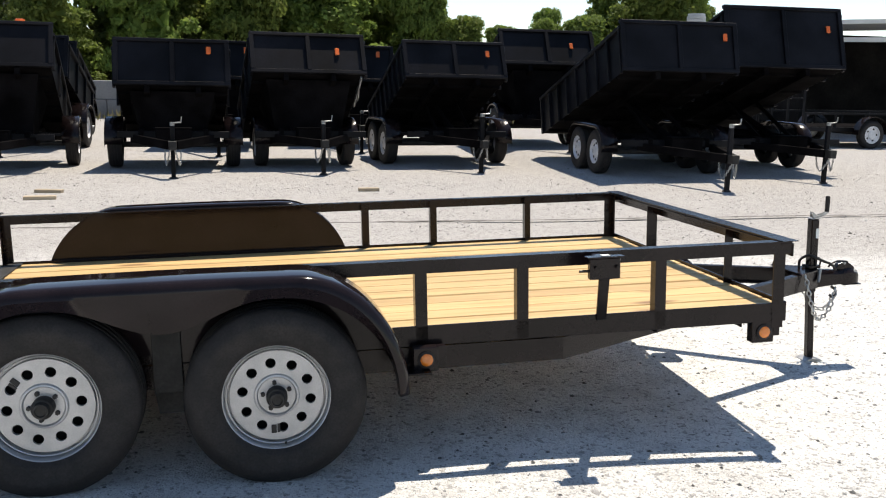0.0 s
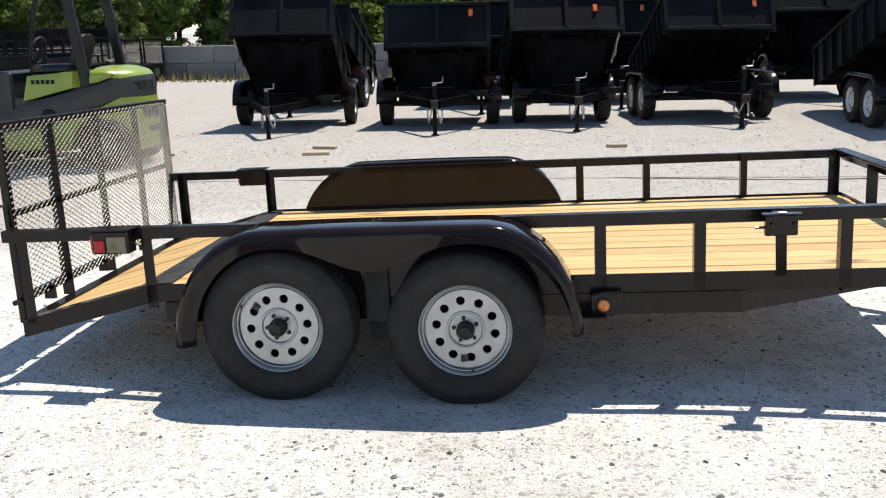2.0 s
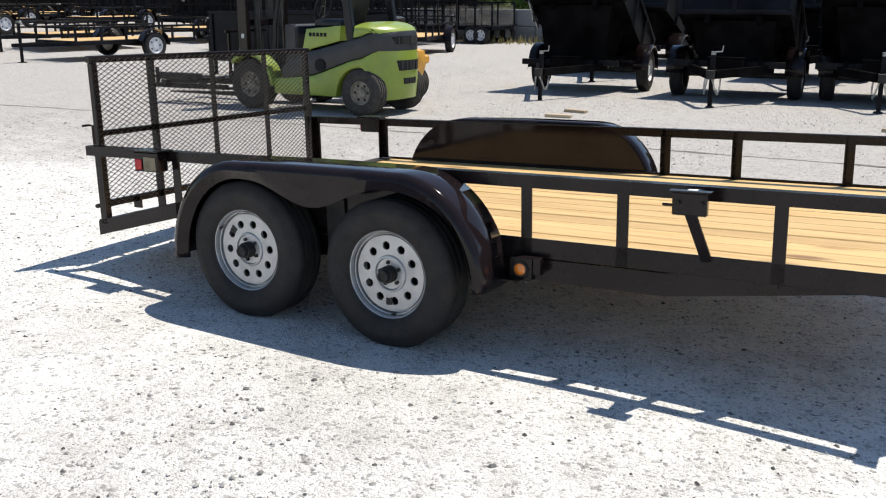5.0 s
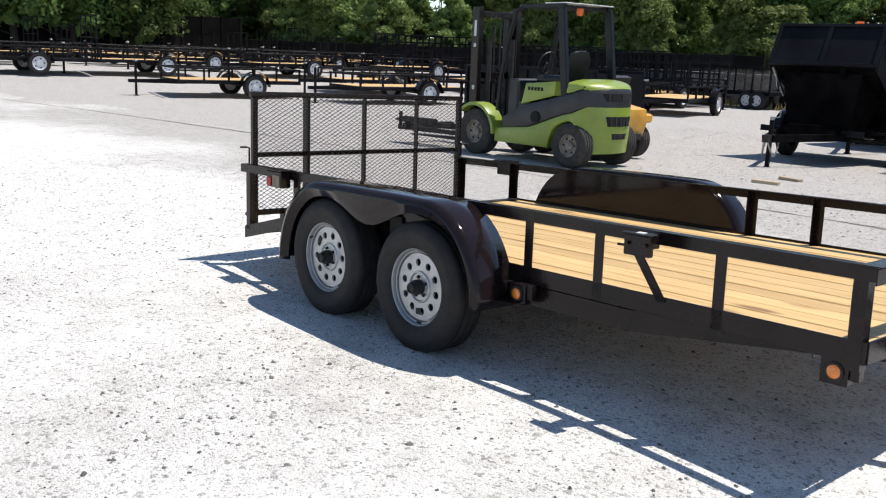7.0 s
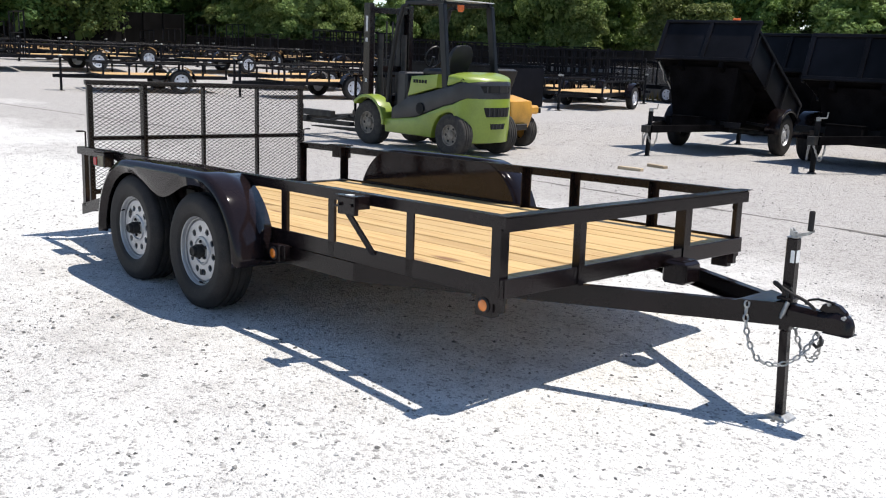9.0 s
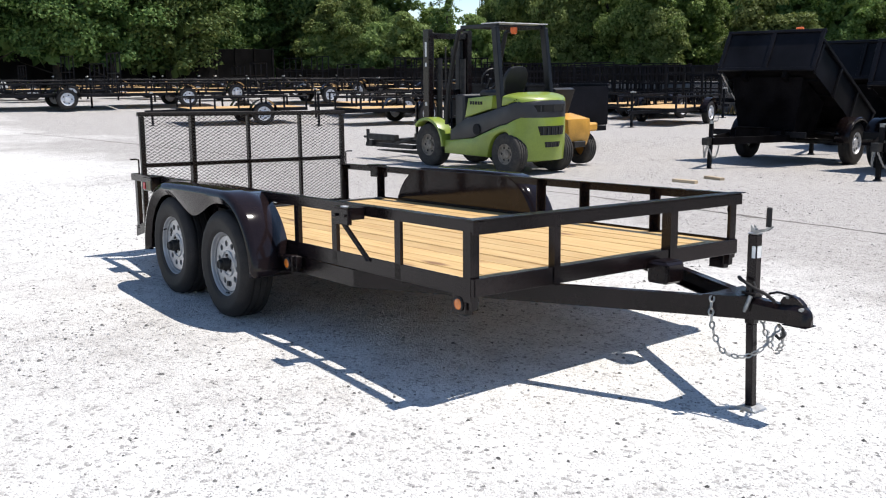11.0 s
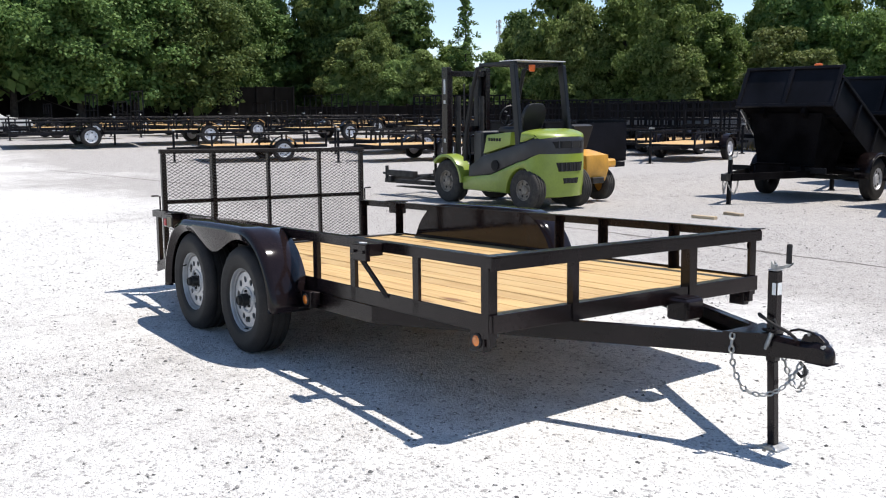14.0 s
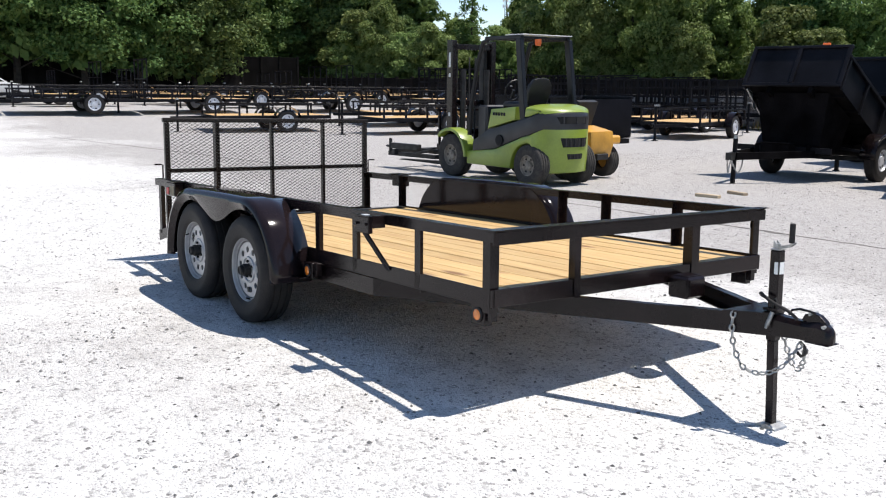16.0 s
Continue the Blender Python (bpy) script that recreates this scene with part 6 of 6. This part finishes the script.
def build_rut():
    """A long narrow rut across the yard, its loose edge a little darker than the dust round it."""
    rng = random.Random(5)
    b = B()
    last = None
    n = 420
    for k in range(n + 1):
        x = -22 + 34 * k / n
        y = 4.85 + 0.055 * x - 0.0028 * x * x * (1 if x < 0 else 0.0) - (0.028 * x if x > 0 else 0.0) + 0.05 * noise.noise((x * 0.7, 2.0, 0)) + 0.02 * noise.noise((x * 4, 5.0, 0))
        w = 0.024 + 0.024 * noise.noise((x * 2.3, 1.0, 4)) + rng.uniform(0, 0.012)
        h = 0.007 + 0.005 * noise.noise((x * 3.1, 7.0, 1))
        row = [b.verts.new(p) for p in ((x, y - max(0.004, w), 0.001), (x, y - 0.3 * w, max(0.003, h)), (x, y + max(0.004, w), 0.001))]
        if last:
            for i in (0, 1):
                b.faces.new((last[i], row[i], row[i + 1], last[i + 1]))
        last = row
    tagged(part("rut", b, RUT), "narrow dark rut running across the gravel yard", "rut", kind="structure")


build_rut()


# ---- beyond the yard ----
def build_shed():
    """Open-fronted shed with a pale roof edge, its inside in shade."""
    t = root("open_shed", pose(15.3, 19.0, 0), "dark open-fronted shed with pale roof edge and fascia", "shed")
    b = B()
    prism(b, [(-0.3, 3.10), (14, 3.75), (14, 3.87), (-0.3, 3.22)], -0.3, 6.0)
    part("roof", b, PALE, t, "pale sheet-metal roof")
    b = B()
    prism(b, [(0.0, 2.66), (14, 3.0), (14, 3.16), (0.0, 2.78)], -0.10, 0.0)
    part("fascia", b, PALE, t, "pale fascia beam")
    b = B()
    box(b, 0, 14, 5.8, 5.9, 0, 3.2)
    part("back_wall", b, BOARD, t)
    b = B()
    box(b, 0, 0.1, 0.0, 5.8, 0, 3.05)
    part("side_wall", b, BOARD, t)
    for x in (0.1, 4.7, 9.3, 13.9):
        b = B()
        box(b, x - 0.08, x + 0.08, 0.02, 0.18, 0, 3.1 + 0.046 * x)
        part("post", b, DUMP, t)


build_shed()
copy_thing(base_c, pose(15.2, 16.4, 0, 0, 0, 3))


def build_stack():
    t = root("vent_stack", pose(11.5, 18.0, 0), "white ribbed vent stack behind the dump trailers", "vent stack")
    b = B()
    rod(b, (0, 0, 0), (0, 0, 2.95), 0.10, 14)
    part("pipe", b, PALE, t, "", None, True)
    b = B()
    for k in range(4):
        rod(b, (0, 0, 2.96 + k * 0.07), (0, 0, 3.02 + k * 0.07), 0.24 - 0.02 * (k == 3), 18)
    part("cap", b, PALE, t, "white ribbed cap")


build_stack()


def build_house():
    t = root("house", pose(-16.5, 62, 0), "distant house with a grey shingled gable roof", "house")
    b = B()
    box(b, -5, 5, 0, 8, 0, 3.9)
    part("wall", b, PALE, t)
    b = B()
    prism(b, [(-5.5, 3.9), (5.5, 3.9), (0, 6.1)], -0.5, 8.5)
    part("roof", b, ROOF, t, "grey shingled gable roof")
    for x in (-3, 0, 3):
        b = B()
        box(b, x - 0.5, x + 0.5, -0.03, -0.004, 1.1, 2.4)
        part("window", b, HOLE, t)


build_house()


def build_mast():
    t = root("radio_mast", pose(-108, 92.8, 0), "thin grey lattice radio mast far beyond trees", "mast")
    for k in range(3):
        a = k * 2.094
        b = B()
        rod(b, (0.30 * math.cos(a), 0.30 * math.sin(a), 0), (0.14 * math.cos(a), 0.14 * math.sin(a), 15.6), 0.045, 6)
        part("leg", b, DARKSTEEL, t)
    for k in range(12):
        b = B()
        z = 1.0 + k * 1.25
        r = 0.30 - 0.16 * z / 15.6
        pts = [(r * math.cos(a), r * math.sin(a), z + 0.3 * (i % 2)) for i, a in enumerate((0, 2.094, 4.189, 6.283))]
        bend(b, pts, 0.025, 5)
        part("brace", b, DARKSTEEL, t)
    for z in (13.6, 14.5, 15.3):
        b = B()
        for a in (0, 2.094, 4.189):
            box(b, 0.42 * math.cos(a) - 0.07, 0.42 * math.cos(a) + 0.07, 0.42 * math.sin(a) - 0.07, 0.42 * math.sin(a) + 0.07, z - 0.25, z + 0.25)
            rod(b, (0, 0, z), (0.42 * math.cos(a), 0.42 * math.sin(a), z), 0.03, 5)
        part("antenna", b, PALE, t)


build_mast()


def build_mesh_trailer():
    """Tandem trailer with expanded metal sides, at the end of the block wall."""
    t = root("landscape_trailer", pose(-13.75, 25.2, 0, 0, 0, -3), "tandem landscape trailer with expanded metal sides by the wall", "trailer")
    b = B()
    box(b, -1.7, 1.70, -0.80, 0.80, 0.46, 0.60, 0.006)
    part("frame", b, DUMP, t)
    for s in (-1, 1):      # expanded metal sides
        b = B()
        for r in range(20):
            for half in (0, 1):
                last = None
                for k in range(95):
                    zz = 0.61 + (r + 0.5 * (k % 2) if half == 0 else r + 1 - 0.5 * (k % 2)) * 0.037
                    ring = [b.verts.new((-1.68 + k * 0.0358, s * 0.80 - a, zz + c)) for a, c in ((-0.003, -0.0016), (0.0036, -0.0034), (0.0042, -0.0003), (-0.004, 0.0044))]
                    if last:
                        for q in range(4):
                            b.faces.new((last[q], last[(q + 1) % 4], ring[(q + 1) % 4], ring[q]))
                    last = ring
        tagged(part("mesh_side", b, MESH, t, "black expanded metal side"), kind="stuff")
    for k in range(6):
        for s in (-1, 1):
            b = B()
            x = -1.69 + k * 0.676
            box(b, x - 0.025, x + 0.025, s * 0.79 - 0.025, s * 0.79 + 0.025, 0.60, 1.36)
            part("post", b, DUMP, t)
    for s in (-1, 1):
        b = B()
        box(b, -1.72, 1.72, s * 0.79 - 0.03, s * 0.79 + 0.03, 1.361, 1.41)
        part("top_rail", b, DUMP, t)
        for x in (0.95, 1.35):
            plain_wheel(t, pose(x, s * 0.92, 0.30) @ (Matrix.Rotation(math.pi, 4, "Z") if s > 0 else Matrix.Identity(4)), 0.30, 0.18, 0.18, RIMWHITE, 5, 24)
        b = B()
        box(b, 0.60, 1.70, min(s * 0.83, s * 1.02), max(s * 0.83, s * 1.02), 0.62, 0.64)
        part("fender", b, BLACK, t)
    b = B()
    beam(b, (-1.7, 0, 0.5), (-2.8, 0, 0.5), 0.08, 0.10)
    rod(b, (-2.6, 0, 0.0), (-2.6, 0, 0.8), 0.03, 8)
    part("tongue", b, DUMP, t)


build_mesh_trailer()


def build_car():
    """Pale saloon parked beyond the stored trailers, under the trees."""
    t = root("parked_car", pose(-39.4, 4.4, ground_z(-39.4), 0, 0, 84), "dusty white car parked in shade beyond the trailers", "car")
    b = B()
    prism(b, [(-2.1, 0.28), (2.1, 0.28), (2.15, 0.55), (2.05, 0.78), (1.0, 0.92), (-1.2, 0.94), (-2.05, 0.86), (-2.15, 0.55)], -0.84, 0.84, 0.05)
    part("body", b, PALE, t, "dusty white car body", None, True)
    b = B()
    prism(b, [(1.05, 0.90), (0.35, 1.36), (-0.75, 1.38), (-1.45, 0.92)], -0.70, 0.70, 0.05)
    cabin = part("cabin", b, PALE, t, "", None, True)
    for s in (-1, 1):
        b = B()
        prism(b, [(0.85, 0.96), (0.30, 1.30), (-0.70, 1.32), (-1.20, 0.97)], min(s * 0.703, s * 0.708), max(s * 0.703, s * 0.708))
        part("side_window", b, HOLE, cabin, "dark side window")
        for x in (-1.3, 1.32):
            plain_wheel(t, pose(x, s * 0.76, 0.31) @ (Matrix.Rotation(math.pi, 4, "Z") if s > 0 else Matrix.Identity(4)), 0.31, 0.19, 0.19, RIMWHITE, 5, 20)


build_car()


def build_box_trailer():
    """Black steel box trailer with ribbed sides, tongue pointing west, standing behind the forklift."""
    t = root("box_trailer", pose(-8.85, 9.95, 0, 0, 0, 2), "black steel box trailer with ribbed sides behind the forklift", "trailer")
    b = B()
    box(b, -1.75, 1.75, -0.70, 0.70, 0.34, 0.44, 0.006)
    part("chassis", b, DUMP, t)
    b = B()
    box(b, -1.70, 1.70, -0.76, 0.76, 0.45, 0.50, 0.004)
    bed = part("bed", b, DUMP, t)
    for s in (-1, 1):
        b = B()
        box(b, -1.70, 1.70, min(s * 0.76, s * 0.745), max(s * 0.76, s * 0.745), 0.501, 1.24, 0.003)
        part("side_panel", b, DUMP, bed)
        b = B()
        box(b, -1.73, 1.73, s * 0.76 - 0.035, s * 0.76 + 0.035, 1.241, 1.29, 0.006)
        part("top_rail", b, DUMP, bed)
        for k in range(5):
            b = B()
            x = -1.66 + k * 0.83
            box(b, x - 0.035, x + 0.035, min(s * 0.761, s * 0.80), max(s * 0.761, s * 0.80), 0.46, 1.235, 0.004)
            part("rib", b, DUMP, bed)
        plain_wheel(t, pose(0.25, s * 0.93, 0.34) @ (Matrix.Rotation(math.pi, 4, "Z") if s > 0 else Matrix.Identity(4)), 0.34, 0.20, 0.20, RIMWHITE, 5, 28)
        b = B()
        prism(b, arch(0.25, 0.34, 0.44, 0, 180, 12) + arch(0.25, 0.34, 0.43, 180, 0, 12), min(s * 0.82, s * 1.04), max(s * 0.82, s * 1.04))
        part("fender", b, BLACK, t)
    for x in (-1.70, 1.70):
        b = B()
        box(b, x - 0.008, x + 0.008, -0.744, 0.744, 0.501, 1.24)
        part("end_panel", b, DUMP, bed)
    b = B()
    beam(b, (-1.75, -0.5, 0.39), (-2.45, -0.06, 0.39), 0.06, 0.10, 0.004)
    beam(b, (-1.75, 0.5, 0.39), (-2.45, 0.06, 0.39), 0.06, 0.10, 0.004)
    part("tongue", b, DUMP, t)
    b = B()
    box(b, -2.33, -2.27, -0.03, 0.03, 0.03, 0.80, 0.004)
    jack = part("jack", b, DUMP, t)
    b = B()
    rod(b, (-2.30, 0, 0.0), (-2.30, 0, 0.03), 0.07, 12, 0.05)
    part("foot", b, DARKSTEEL, jack)
    b = B()
    bend(b, [(-2.30, 0, 0.81), (-2.30, -0.10, 0.83), (-2.30, -0.12, 0.90)], 0.011, 6)
    part("crank", b, ZINC, jack, "zinc jack crank")


build_box_trailer()
